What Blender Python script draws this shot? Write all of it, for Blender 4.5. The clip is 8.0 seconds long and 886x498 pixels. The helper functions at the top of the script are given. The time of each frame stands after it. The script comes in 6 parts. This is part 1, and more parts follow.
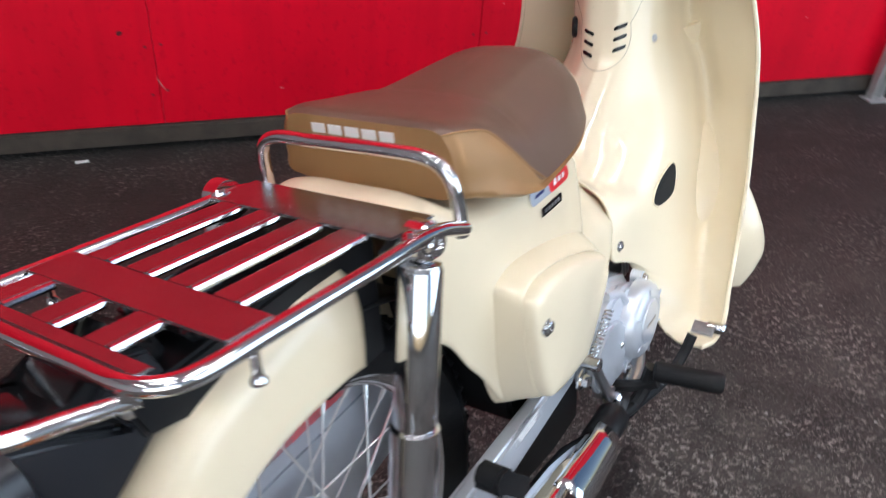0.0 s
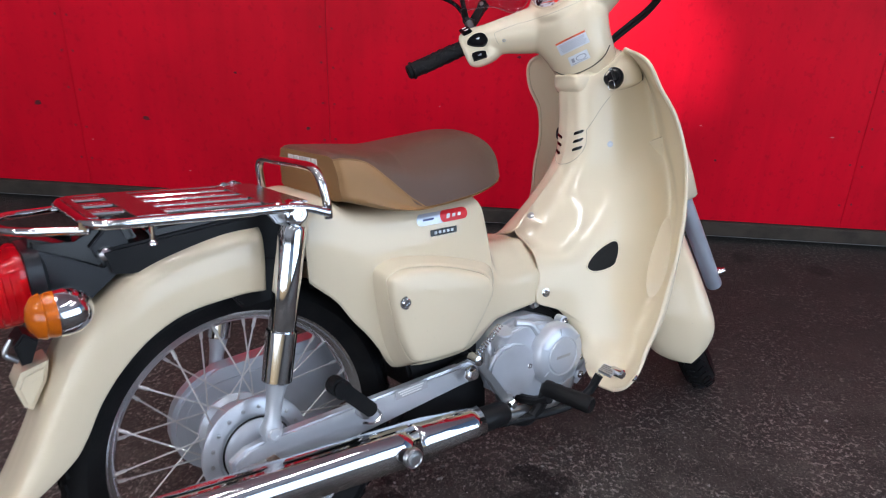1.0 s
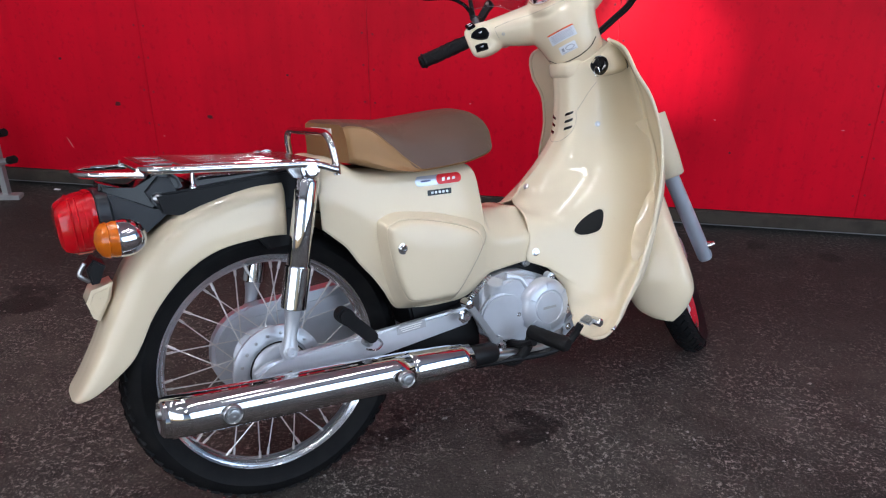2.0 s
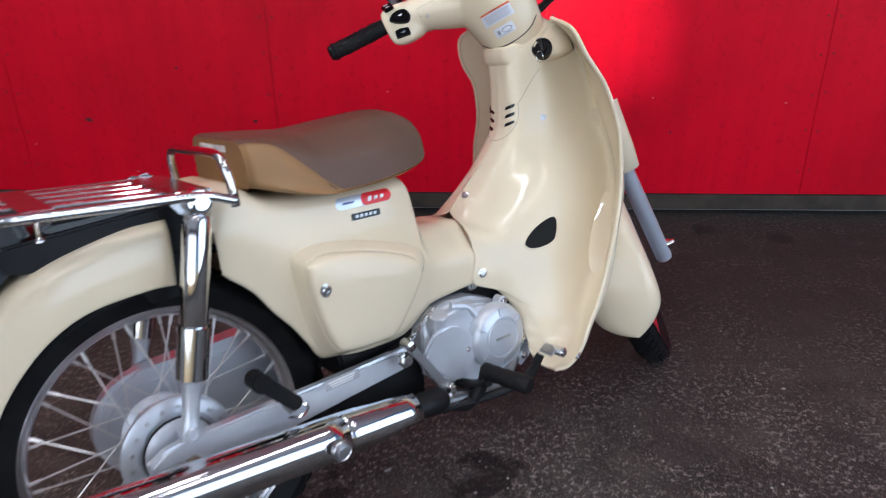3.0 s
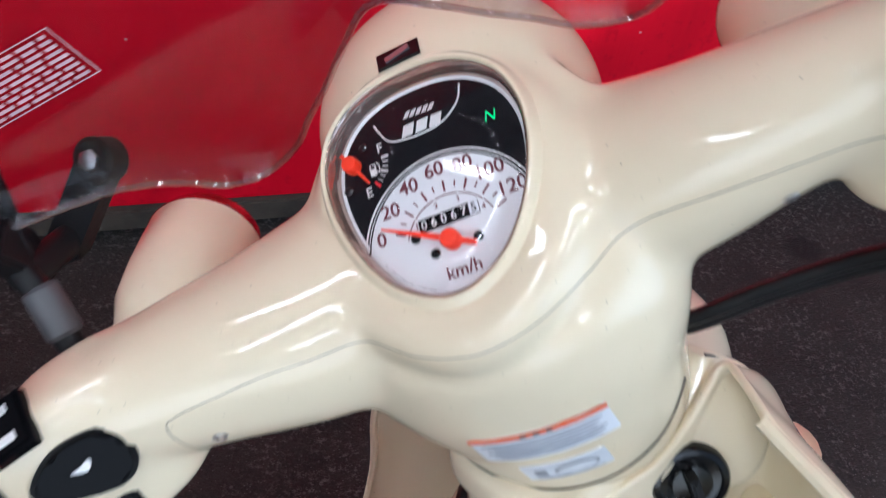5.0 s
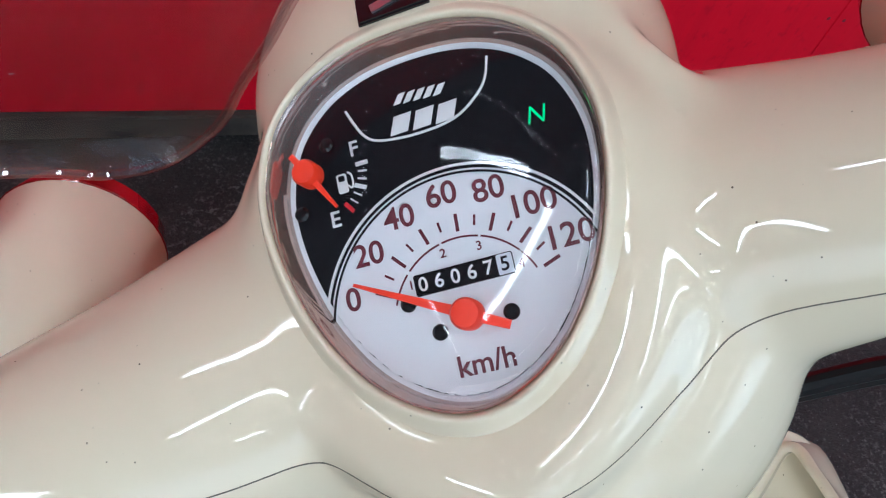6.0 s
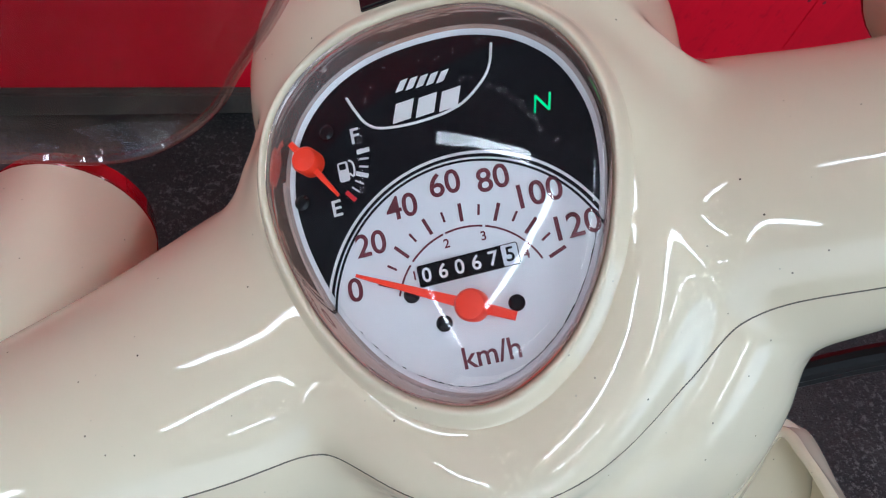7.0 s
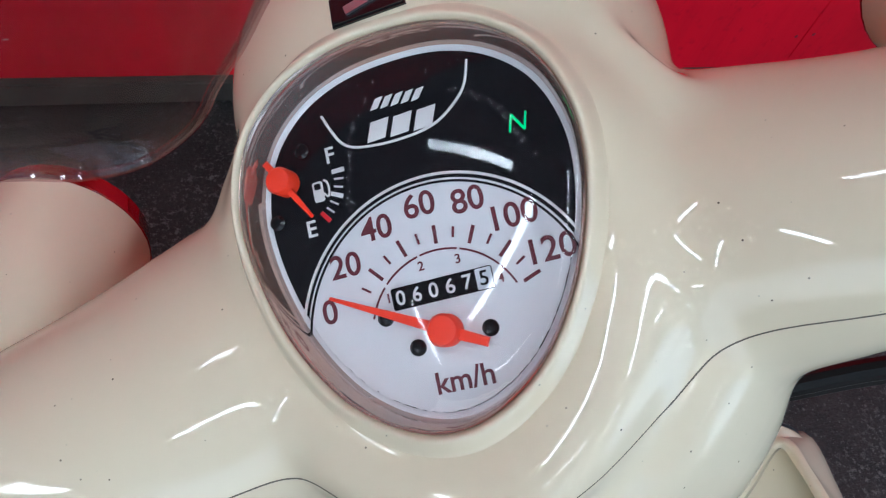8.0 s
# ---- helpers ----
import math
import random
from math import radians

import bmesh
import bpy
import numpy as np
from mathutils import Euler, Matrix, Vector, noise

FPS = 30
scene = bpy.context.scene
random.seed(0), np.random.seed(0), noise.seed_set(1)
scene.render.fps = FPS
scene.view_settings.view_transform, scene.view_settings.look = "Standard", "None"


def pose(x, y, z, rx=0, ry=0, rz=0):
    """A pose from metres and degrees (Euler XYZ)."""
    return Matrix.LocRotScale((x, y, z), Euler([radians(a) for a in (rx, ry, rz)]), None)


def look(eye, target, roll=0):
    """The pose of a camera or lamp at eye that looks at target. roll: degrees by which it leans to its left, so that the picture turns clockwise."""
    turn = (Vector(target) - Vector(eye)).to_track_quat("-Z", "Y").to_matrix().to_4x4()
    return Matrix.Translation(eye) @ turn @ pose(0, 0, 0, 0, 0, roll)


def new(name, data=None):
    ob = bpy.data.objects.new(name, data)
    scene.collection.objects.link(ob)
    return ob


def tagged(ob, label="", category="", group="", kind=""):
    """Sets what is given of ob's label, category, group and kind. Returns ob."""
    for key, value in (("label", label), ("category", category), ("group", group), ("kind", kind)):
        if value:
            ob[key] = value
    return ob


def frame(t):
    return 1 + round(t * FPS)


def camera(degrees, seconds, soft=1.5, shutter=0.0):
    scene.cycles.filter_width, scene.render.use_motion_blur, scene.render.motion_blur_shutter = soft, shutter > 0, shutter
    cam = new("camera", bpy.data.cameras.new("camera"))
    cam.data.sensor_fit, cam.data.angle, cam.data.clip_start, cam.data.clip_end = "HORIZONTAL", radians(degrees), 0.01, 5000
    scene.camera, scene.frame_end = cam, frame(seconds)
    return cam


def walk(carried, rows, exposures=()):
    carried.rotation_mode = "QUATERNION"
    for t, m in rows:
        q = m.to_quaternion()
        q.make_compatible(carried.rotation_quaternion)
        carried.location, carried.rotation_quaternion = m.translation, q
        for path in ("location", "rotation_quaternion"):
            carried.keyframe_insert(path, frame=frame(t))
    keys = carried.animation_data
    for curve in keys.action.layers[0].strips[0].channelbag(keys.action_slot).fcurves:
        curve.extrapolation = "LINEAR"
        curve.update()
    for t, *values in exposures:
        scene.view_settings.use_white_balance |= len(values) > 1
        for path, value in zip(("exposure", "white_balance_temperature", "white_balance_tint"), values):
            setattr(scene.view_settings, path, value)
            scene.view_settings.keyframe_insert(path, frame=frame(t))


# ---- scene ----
cam = camera(59.8, 8.0, soft=1.1, shutter=0.3)
PATH = [
    (0, (0.081, 0.287, 1.085), (0.631, 1.821, -0.073), 4.7),
    (0.3, (0.261, 0.159, 1.115), (0.542, 1.837, 0.064), 3.5),
    (0.5, (0.359, 0.039, 1.142), (0.483, 1.78, 0.166), 2.8),
    (1, (0.541, -0.234, 1.164), (0.436, 1.559, 0.286), 2.1),
    (1.5, (0.668, -0.424, 1.164), (0.39, 1.374, 0.334), 0.6),
    (1.7, (0.716, -0.49, 1.165), (0.415, 1.303, 0.332), 0.3),
    (2.8, (0.665, -0.301, 1.126), (0.534, 1.494, 0.254), -0.3),
    (3, (0.65, -0.194, 1.13), (0.574, 1.592, 0.233), -0.6),
    (3.5, (0.646, 0.2, 1.157), (0.712, 1.942, 0.178), -0.8),
    (4, (0.607, 0.573, 1.149), (0.798, 2.205, 0.01), -0.2),
    (4.5, (0.573, 0.949, 1.167), (0.877, 2.422, -0.151), 2.4),
    (5, (0.594, 1.217, 1.162), (0.973, 2.518, -0.309), 7.1),
    (5.2, (0.597, 1.272, 1.145), (1.004, 2.492, -0.387), 9.6),
    (6.3, (0.596, 1.332, 1.097), (1.188, 2.385, -0.496), 20.7),
    (6.5, (0.593, 1.331, 1.099), (1.194, 2.361, -0.507), 21.3),
    (7, (0.591, 1.336, 1.098), (1.202, 2.361, -0.507), 21.6),
    (7.5, (0.593, 1.34, 1.1), (1.189, 2.352, -0.519), 21.1),
    (8, (0.606, 1.344, 1.104), (1.145, 2.341, -0.544), 19.4),
]
TONE = [(0, -.34, 6400, 10), (.5, -.64, 6200, 14), (1, -.83, 6250, 13), (3.5, -.87, 6200, 13), (4.5, -.82, 6050, 12), (5, -.74, 5800, 8), (6.4, -1.04, 5550, 4), (8, -1.07, 5550, 4)]
walk(cam, [(t, look(eye, target, roll)) for t, eye, target, roll in PATH], TONE)

# ---- world, daylight from the open front of the garage, ceiling tubes ----
world = bpy.data.worlds.new("sky")
scene.world = world
world.use_nodes = True
wn = world.node_tree
sky = wn.nodes.new("ShaderNodeTexSky")
sky.sky_type, sky.sun_disc = "NISHITA", False
sky.sun_elevation, sky.sun_rotation = radians(45), radians(200)
wn.links.new(sky.outputs[0], wn.nodes["Background"].inputs[0])
wn.nodes["Background"].inputs[1].default_value = 0.12


def lamp(name, kind, m, energy, colour, **kw):
    data = bpy.data.lights.new(name, kind)
    data.energy, data.color = energy, colour
    for k, v in kw.items():
        if k == "size":
            data.shape, data.size, data.size_y = "RECTANGLE", v[0], v[1]
        elif k == "cone":
            data.spot_size, data.spot_blend = v
        elif k == "soft":
            data.shadow_soft_size = v
    ob = new(name, data)
    ob.matrix_world = m
    return ob


# the open side of the garage, behind and beside the camera
lamp("daylight_opening", "AREA", look((-0.9, -3.9, 1.85), (0.0, 2.0, 0.7)), 150, (0.80, 0.885, 0.98), size=(5.2, 2.3))
lamp("daylight_side", "AREA", look((4.5, -1.2, 1.6), (0.6, 0.8, 0.6)), 160, (0.66, 0.82, 1.0), size=(3.8, 2.4))


# ---- materials ----
def mat(name, colour, rough=0.5, metal=0.0, coat=0.0, vary=0.0, scale=8.0, bump=0.0, bscale=200.0, second=None, rough_vary=0.0, ior=1.5):
    """A surface with two scales of variation: broad stains and fine grain."""
    m = bpy.data.materials.new(name)
    m.use_nodes = True
    nt = m.node_tree
    b = nt.nodes["Principled BSDF"]
    b.inputs["Base Color"].default_value = (*colour, 1)
    b.inputs["Roughness"].default_value = rough
    b.inputs["Metallic"].default_value = metal
    b.inputs["Coat Weight"].default_value = coat
    b.inputs["Coat Roughness"].default_value = 0.015
    b.inputs["IOR"].default_value = ior
    co = nt.nodes.new("ShaderNodeTexCoord")
    if vary or rough_vary:
        n1 = nt.nodes.new("ShaderNodeTexNoise")
        n1.inputs["Scale"].default_value, n1.inputs["Detail"].default_value = scale, 8
        nt.links.new(co.outputs["Object"], n1.inputs["Vector"])
        if vary:
            mx = nt.nodes.new("ShaderNodeMix")
            mx.data_type = "RGBA"
            mx.inputs["A"].default_value = (*colour, 1)
            mx.inputs["B"].default_value = (*(second or tuple(c * 0.6 for c in colour)), 1)
            rp = nt.nodes.new("ShaderNodeMapRange")
            rp.inputs["From Min"].default_value, rp.inputs["From Max"].default_value = 0.42, 0.75
            rp.inputs["To Max"].default_value = vary
            nt.links.new(n1.outputs["Fac"], rp.inputs["Value"])
            nt.links.new(rp.outputs["Result"], mx.inputs["Factor"])
            nt.links.new(mx.outputs["Result"], b.inputs["Base Color"])
        if rough_vary:
            r2 = nt.nodes.new("ShaderNodeMapRange")
            r2.inputs["To Min"].default_value, r2.inputs["To Max"].default_value = rough - rough_vary, rough + rough_vary
            nt.links.new(n1.outputs["Fac"], r2.inputs["Value"])
            nt.links.new(r2.outputs["Result"], b.inputs["Roughness"])
    if bump:
        n2 = nt.nodes.new("ShaderNodeTexNoise")
        n2.inputs["Scale"].default_value, n2.inputs["Detail"].default_value = bscale, 4
        nt.links.new(co.outputs["Object"], n2.inputs["Vector"])
        bp = nt.nodes.new("ShaderNodeBump")
        bp.inputs["Strength"].default_value, bp.inputs["Distance"].default_value = bump, 0.002
        nt.links.new(n2.outputs["Fac"], bp.inputs["Height"])
        nt.links.new(bp.outputs["Normal"], b.inputs["Normal"])
    return m


CREAM = mat("cream_paint", (0.77, 0.665, 0.482), 0.14, coat=1.0, vary=0.12, scale=3, second=(0.72, 0.625, 0.43), rough_vary=0.04)
CREAM_PLASTIC = mat("cream_plastic", (0.77, 0.67, 0.49), 0.20, coat=0.8, vary=0.1, scale=4, second=(0.72, 0.63, 0.44), rough_vary=0.05)
CHROME = mat("chrome", (0.72, 0.72, 0.73), 0.07, metal=1, vary=0.25, scale=14, second=(0.6, 0.59, 0.57), rough_vary=0.04)
DECK = mat("dull_chrome", (0.40, 0.40, 0.41), 0.25, metal=1, vary=0.3, scale=25, second=(0.55, 0.54, 0.53), rough_vary=0.03)
SPOKE = mat("spoke_steel", (0.78, 0.77, 0.76), 0.30, metal=0.6, vary=0.3, scale=40, second=(0.6, 0.58, 0.56))
RIM = mat("rim_chrome", (0.82, 0.82, 0.83), 0.17, metal=1, vary=0.25, scale=18, second=(0.66, 0.64, 0.62), rough_vary=0.05)
STEEL = mat("dull_steel", (0.55, 0.55, 0.56), 0.32, metal=1, vary=0.4, scale=30, rough_vary=0.1)
ALU = mat("painted_silver", (0.62, 0.65, 0.70), 0.32, metal=0.45, vary=0.35, scale=20, second=(0.46, 0.48, 0.52), bump=0.08, bscale=400)
BLACK = mat("black_plastic", (0.009, 0.009, 0.010), 0.42, vary=0.3, scale=20, second=(0.018, 0.017, 0.017), bump=0.1, bscale=600)
GLOSS_BLACK = mat("gloss_black", (0.008, 0.008, 0.009), 0.12)
RUBBER = mat("rubber", (0.008, 0.008, 0.009), 0.55, vary=0.6, scale=25, second=(0.018, 0.017, 0.016), bump=0.3, bscale=300)
BROWN = mat("brown_vinyl", (0.115, 0.066, 0.045), 0.40, vary=0.3, scale=6, second=(0.145, 0.085, 0.058), bump=0.35, bscale=900, rough_vary=0.06)
TAN = mat("tan_vinyl", (0.31, 0.168, 0.066), 0.42, vary=0.3, scale=6, second=(0.26, 0.138, 0.054), bump=0.35, bscale=900, rough_vary=0.06)
for one, level in ((BLACK, .22), (RUBBER, .15), (GLOSS_BLACK, .4)):
    one.node_tree.nodes["Principled BSDF"].inputs["Specular IOR Level"].default_value = level
RED_LENS = mat("red_lens", (0.62, 0.004, 0.010), 0.08, coat=0.2, vary=0.5, scale=30, second=(0.46, 0.003, 0.008))
AMBER = mat("amber_lens", (0.64, 0.14, 0.004), 0.15, coat=0.4, vary=.5, scale=60, second=(.45, .08, .003))
WHITE = mat("white_print", (0.8, 0.8, 0.79), 0.35)
RED = mat("red_print", (0.72, 0.02, 0.03), 0.3)


def dusty(m):
    """Clear gloss over a soft ground, with sparse dark dust specks."""
    nt = m.node_tree
    b = nt.nodes["Principled BSDF"]
    b.inputs["Specular IOR Level"].default_value = 0.0
    src = b.inputs["Base Color"].links[0].from_socket
    co, vo = nt.nodes.new("ShaderNodeTexCoord"), nt.nodes.new("ShaderNodeTexVoronoi")
    vo.inputs["Scale"].default_value = 240
    nt.links.new(co.outputs["Object"], vo.inputs["Vector"])
    near, keep, mul, mx = nt.nodes.new("ShaderNodeMapRange"), nt.nodes.new("ShaderNodeMapRange"), nt.nodes.new("ShaderNodeMath"), nt.nodes.new("ShaderNodeMix")
    near.inputs["From Min"].default_value, near.inputs["From Max"].default_value = 0.085, 0.045
    sp = nt.nodes.new("ShaderNodeSeparateColor")
    nt.links.new(vo.outputs["Color"], sp.inputs[0])
    keep.inputs["From Min"].default_value, keep.inputs["From Max"].default_value = 0.62, 0.95
    nt.links.new(vo.outputs["Distance"], near.inputs["Value"])
    nt.links.new(sp.outputs[0], keep.inputs["Value"])
    mul.operation = "MULTIPLY"
    nt.links.new(near.outputs["Result"], mul.inputs[0])
    nt.links.new(keep.outputs["Result"], mul.inputs[1])
    mx.data_type = "RGBA"
    mx.inputs["B"].default_value = (0.12, 0.09, 0.06, 1)
    nt.links.new(mul.outputs[0], mx.inputs["Factor"])
    nt.links.new(src, mx.inputs["A"])
    nt.links.new(mx.outputs["Result"], b.inputs["Base Color"])


dusty(CREAM)
dusty(CREAM_PLASTIC)

# ---- mesh tools ----


def part(name, bm, material, parent=None, label="", smooth=True, edge=35, kept=False):
    if not kept:
        bmesh.ops.recalc_face_normals(bm, faces=bm.faces)
    for fc in bm.faces:
        fc.smooth = smooth
    me = bpy.data.meshes.new(name)
    bm.to_mesh(me)
    bm.free()
    if smooth and edge:
        me.set_sharp_from_angle(angle=radians(edge))
    for one in material if isinstance(material, (list, tuple)) else (material,):
        me.materials.append(one)
    ob = new(name, me)
    if parent:
        ob.parent = parent
    if label:
        ob["label"] = label
    return ob


def crom(pts, n, closed=False):
    """n points evenly along a Catmull-Rom curve through pts."""
    p = np.array(pts, float)
    if closed:
        p = np.vstack([p[-1], p, p[0], p[1]])
    else:
        p = np.vstack([2 * p[0] - p[1], p, 2 * p[-1] - p[-2]])
    k = len(p) - 3
    out = []
    for i in range(n):
        f = i / n * k if closed else i / (n - 1) * k
        j = min(int(f), k - 1)
        u = f - j
        a, b, c, d = p[j], p[j + 1], p[j + 2], p[j + 3]
        out.append(0.5 * (2 * b + (c - a) * u + (2 * a - 5 * b + 4 * c - d) * u * u + (3 * b - a - 3 * c + d) * u ** 3))
    return np.array(out)


def grid(rows, closed=False, caps=False, bm=None):
    """Quads over rows of points; closed: each row is a ring."""
    bm = bm or bmesh.new()
    vs = [[bm.verts.new(p) for p in r] for r in rows]
    for a, b in zip(vs, vs[1:]):
        m = len(a)
        for i in range(m if closed else m - 1):
            j = (i + 1) % m
            bm.faces.new((a[i], a[j], b[j], b[i]))
    if caps and closed:
        bm.faces.new(vs[0])
        bm.faces.new(vs[-1])
    return bm


def loft(ribs, nu=40, nv=24, closed=False, caps=False, bm=None):
    """A smooth surface through ribs, each a list of the same number of points."""
    fine = [crom(r, nv, closed) for r in ribs]
    cols = [crom([f[i] for f in fine], nu) for i in range(nv)]
    return grid([[cols[i][j] for i in range(nv)] for j in range(nu)], closed, caps, bm)


def tube(pts, radius, seg=12, n=None, closed=False, bm=None, caps=True):
    """A round bar along a smooth curve; radius: one, or one for each given point."""
    n = n or max(2, (len(pts) - 1) * 8 if len(pts) > 2 else 2)
    path = crom(pts, n, closed) if len(pts) > 2 else np.array(pts, float)
    rad = [radius] * len(path) if np.isscalar(radius) else crom([[r, 0, 0] for r in radius], len(path), closed)[:, 0]
    rows, up = [], None
    for i in range(len(path)):
        if closed:
            d = path[(i + 1) % len(path)] - path[i - 1]
        else:
            d = path[min(i + 1, len(path) - 1)] - path[max(i - 1, 0)]
        d = Vector(d).normalized()
        if up is None:
            up = d.orthogonal().normalized()
        up = (up - d * up.dot(d)).normalized()
        side = d.cross(up)
        rows.append([Vector(path[i]) + (up * math.cos(a) + side * math.sin(a)) * float(rad[i]) for a in np.linspace(0, 2 * math.pi, seg, endpoint=False)])
    if closed:
        rows.append(rows[0])
    bm = grid(rows, True, caps and not closed, bm)
    if closed:
        bmesh.ops.remove_doubles(bm, verts=bm.verts, dist=1e-6)
    return bm


def basis(origin, z, x=(1, 0, 0)):
    """A frame at origin with its z axis along z."""
    z = Vector(z).normalized()
    x = Vector(x)
    x = (x - z * x.dot(z)).normalized()
    y = z.cross(x)
    m = Matrix((x, y, z)).transposed().to_4x4()
    m.translation = Vector(origin)
    return m


def lathe(profile, origin, axis, seg=32, bm=None, caps=True):
    """Profile: (radius, height) pairs along the axis."""
    m = basis(origin, axis, (0.31, 0.42, 0.85))
    rows = [[m @ Vector((r * math.cos(a), r * math.sin(a), h)) for a in np.linspace(0, 2 * math.pi, seg, endpoint=False)] for r, h in profile]
    return grid(rows, True, caps, bm)


def slab(outline, y0, y1, bevel=0.0, plane=None, bm=None, seg=2):
    """An outline of (x, z) pairs made solid from y0 to y1, or in the frame given by plane."""
    bm2 = bmesh.new()
    m = plane or Matrix(((1, 0, 0, 0), (0, 0, 1, 0), (0, 1, 0, 0), (0, 0, 0, 1)))
    a = [bm2.verts.new(m @ Vector((p[0], p[1], y0))) for p in outline]
    b = [bm2.verts.new(m @ Vector((p[0], p[1], y1))) for p in outline]
    k = len(a)
    bm2.faces.new(a)
    bm2.faces.new(b)
    for i in range(k):
        bm2.faces.new((a[i], a[(i + 1) % k], b[(i + 1) % k], b[i]))
    if bevel:
        bmesh.ops.bevel(bm2, geom=[e for e in bm2.edges if len(e.link_faces) == 2 and (e.verts[0] in a) == (e.verts[1] in a)], offset=bevel, segments=seg, affect="EDGES")
    if bm is None:
        return bm2
    tmp = bpy.data.meshes.new("tmp")
    bm2.to_mesh(tmp)
    bm2.free()
    bm.from_mesh(tmp)
    bpy.data.meshes.remove(tmp)
    return bm


def box(size, m, bevel=0.0, bm=None):
    x, y = size[0] / 2, size[1] / 2
    return slab([(-x, -y), (x, -y), (x, y), (-x, y)], -size[2] / 2, size[2] / 2, bevel, m, bm)


def bolt(origin, axis, r=0.006, h=0.005, bm=None):
    """A domed bolt head on a washer."""
    return lathe([(0.0005, -0.002), (r * 1.45, -0.002), (r * 1.45, h * 0.25), (r, h * 0.3), (r, h * 0.75), (r * 0.8, h), (r * 0.45, h), (r * 0.4, h * 0.6), (0.0004, h * 0.6)], origin, axis, 14, bm)


def mirror(bm):
    """Adds the other half, at -y."""
    other = bm.copy()
    for v in other.verts:
        v.co.y = -v.co.y
    tmp = bpy.data.meshes.new("tmp")
    other.to_mesh(tmp)
    other.free()
    bm.from_mesh(tmp)
    bpy.data.meshes.remove(tmp)
    bmesh.ops.remove_doubles(bm, verts=bm.verts, dist=2e-4)
    return bm


def flip(m):
    """A bmesh put on the other side."""
    for v in m.verts:
        v.co.y = -v.co.y
    return m


# ---- the setting ----
WALL_Y = 2.36


def floor_material():
    m = bpy.data.materials.new("worn_dark_concrete")
    m.use_nodes = True
    nt = m.node_tree
    b = nt.nodes["Principled BSDF"]
    co = nt.nodes.new("ShaderNodeTexCoord")

    def noise_node(scale, detail=6, rough=0.6):
        n = nt.nodes.new("ShaderNodeTexNoise")
        n.inputs["Scale"].default_value, n.inputs["Detail"].default_value, n.inputs["Roughness"].default_value = scale, detail, rough
        nt.links.new(co.outputs["Object"], n.inputs["Vector"])
        return n

    def ramp(src, lo, hi, a, c):
        r = nt.nodes.new("ShaderNodeValToRGB")
        r.color_ramp.elements[0].position, r.color_ramp.elements[1].position = lo, hi
        r.color_ramp.elements[0].color, r.color_ramp.elements[1].color = (*a, 1), (*c, 1)
        nt.links.new(src, r.inputs[0])
        return r

    def mix(fac, a, c):
        x = nt.nodes.new("ShaderNodeMix")
        x.data_type = "RGBA"
        nt.links.new(fac, x.inputs["Factor"])
        for s, k in ((a, "A"), (c, "B")):
            if isinstance(s, tuple):
                x.inputs[k].default_value = (*s, 1)
            else:
                nt.links.new(s, x.inputs[k])
        return x.outputs["Result"]

    def spot(x, y, r, warp):
        """1 inside a patch with a frayed edge, 0 outside."""
        d = nt.nodes.new("ShaderNodeVectorMath")
        d.operation = "DISTANCE"
        d.inputs[1].default_value = (x, y, 0)
        nt.links.new(co.outputs["Object"], d.inputs[0])
        w = nt.nodes.new("ShaderNodeMath")
        w.operation, w.inputs[1].default_value = "MULTIPLY_ADD", warp
        nt.links.new(mid.outputs["Fac"], w.inputs[0])
        nt.links.new(d.outputs["Value"], w.inputs[2])
        k = nt.nodes.new("ShaderNodeMapRange")
        k.inputs["From Min"].default_value, k.inputs["From Max"].default_value = r * 0.7 + warp * 0.5, r * 1.2 + warp * 0.5
        k.inputs["To Min"].default_value, k.inputs["To Max"].default_value = 0.75, 0.0
        nt.links.new(w.outputs[0], k.inputs["Value"])
        return k.outputs["Result"]

    def chips(scale, lo, hi):
        """Small bright grains: cell middles, of which only some are kept."""
        v = nt.nodes.new("ShaderNodeTexVoronoi")
        v.inputs["Scale"].default_value = scale
        nt.links.new(co.outputs["Object"], v.inputs["Vector"])
        near = ramp(v.outputs["Distance"], 0.16, 0.34, (1, 1, 1), (0, 0, 0)).outputs[0]
        sp = nt.nodes.new("ShaderNodeSeparateColor")
        nt.links.new(v.outputs["Color"], sp.inputs[0])
        keep = ramp(sp.outputs[0], lo, hi, (0, 0, 0), (1, 1, 1)).outputs[0]
        mu = nt.nodes.new("ShaderNodeMath")
        mu.operation = "MULTIPLY"
        nt.links.new(near, mu.inputs[0])
        nt.links.new(keep, mu.inputs[1])
        return mu.outputs[0]

    broad, mid, fine = noise_node(1.6, 5), noise_node(11, 8, 0.7), noise_node(150, 4, 0.8)
    base = ramp(mid.outputs["Fac"], 0.32, 0.68, (0.038, 0.033, 0.029), (0.145, 0.124, 0.106)).outputs[0]
    dark = ramp(broad.outputs["Fac"], 0.50, 0.68, (0, 0, 0), (1, 1, 1)).outputs[0]
    col = mix(dark, base, (0.034, 0.028, 0.026))
    fine_r = ramp(fine.outputs["Fac"], 0.50, 0.66, (0, 0, 0), (0.8, 0.8, 0.8)).outputs[0]
    col = mix(fine_r, col, (0.19, 0.165, 0.140))
    col = mix(ramp(fine.outputs["Fac"], 0.30, 0.42, (0.9, 0.9, 0.9), (0, 0, 0)).outputs[0], col, (0.012, 0.010, 0.010))
    col = mix(chips(230, 0.80, 0.92), col, (0.42, 0.38, 0.35))
    col = mix(chips(90, 0.90, 0.96), col, (0.34, 0.30, 0.27))
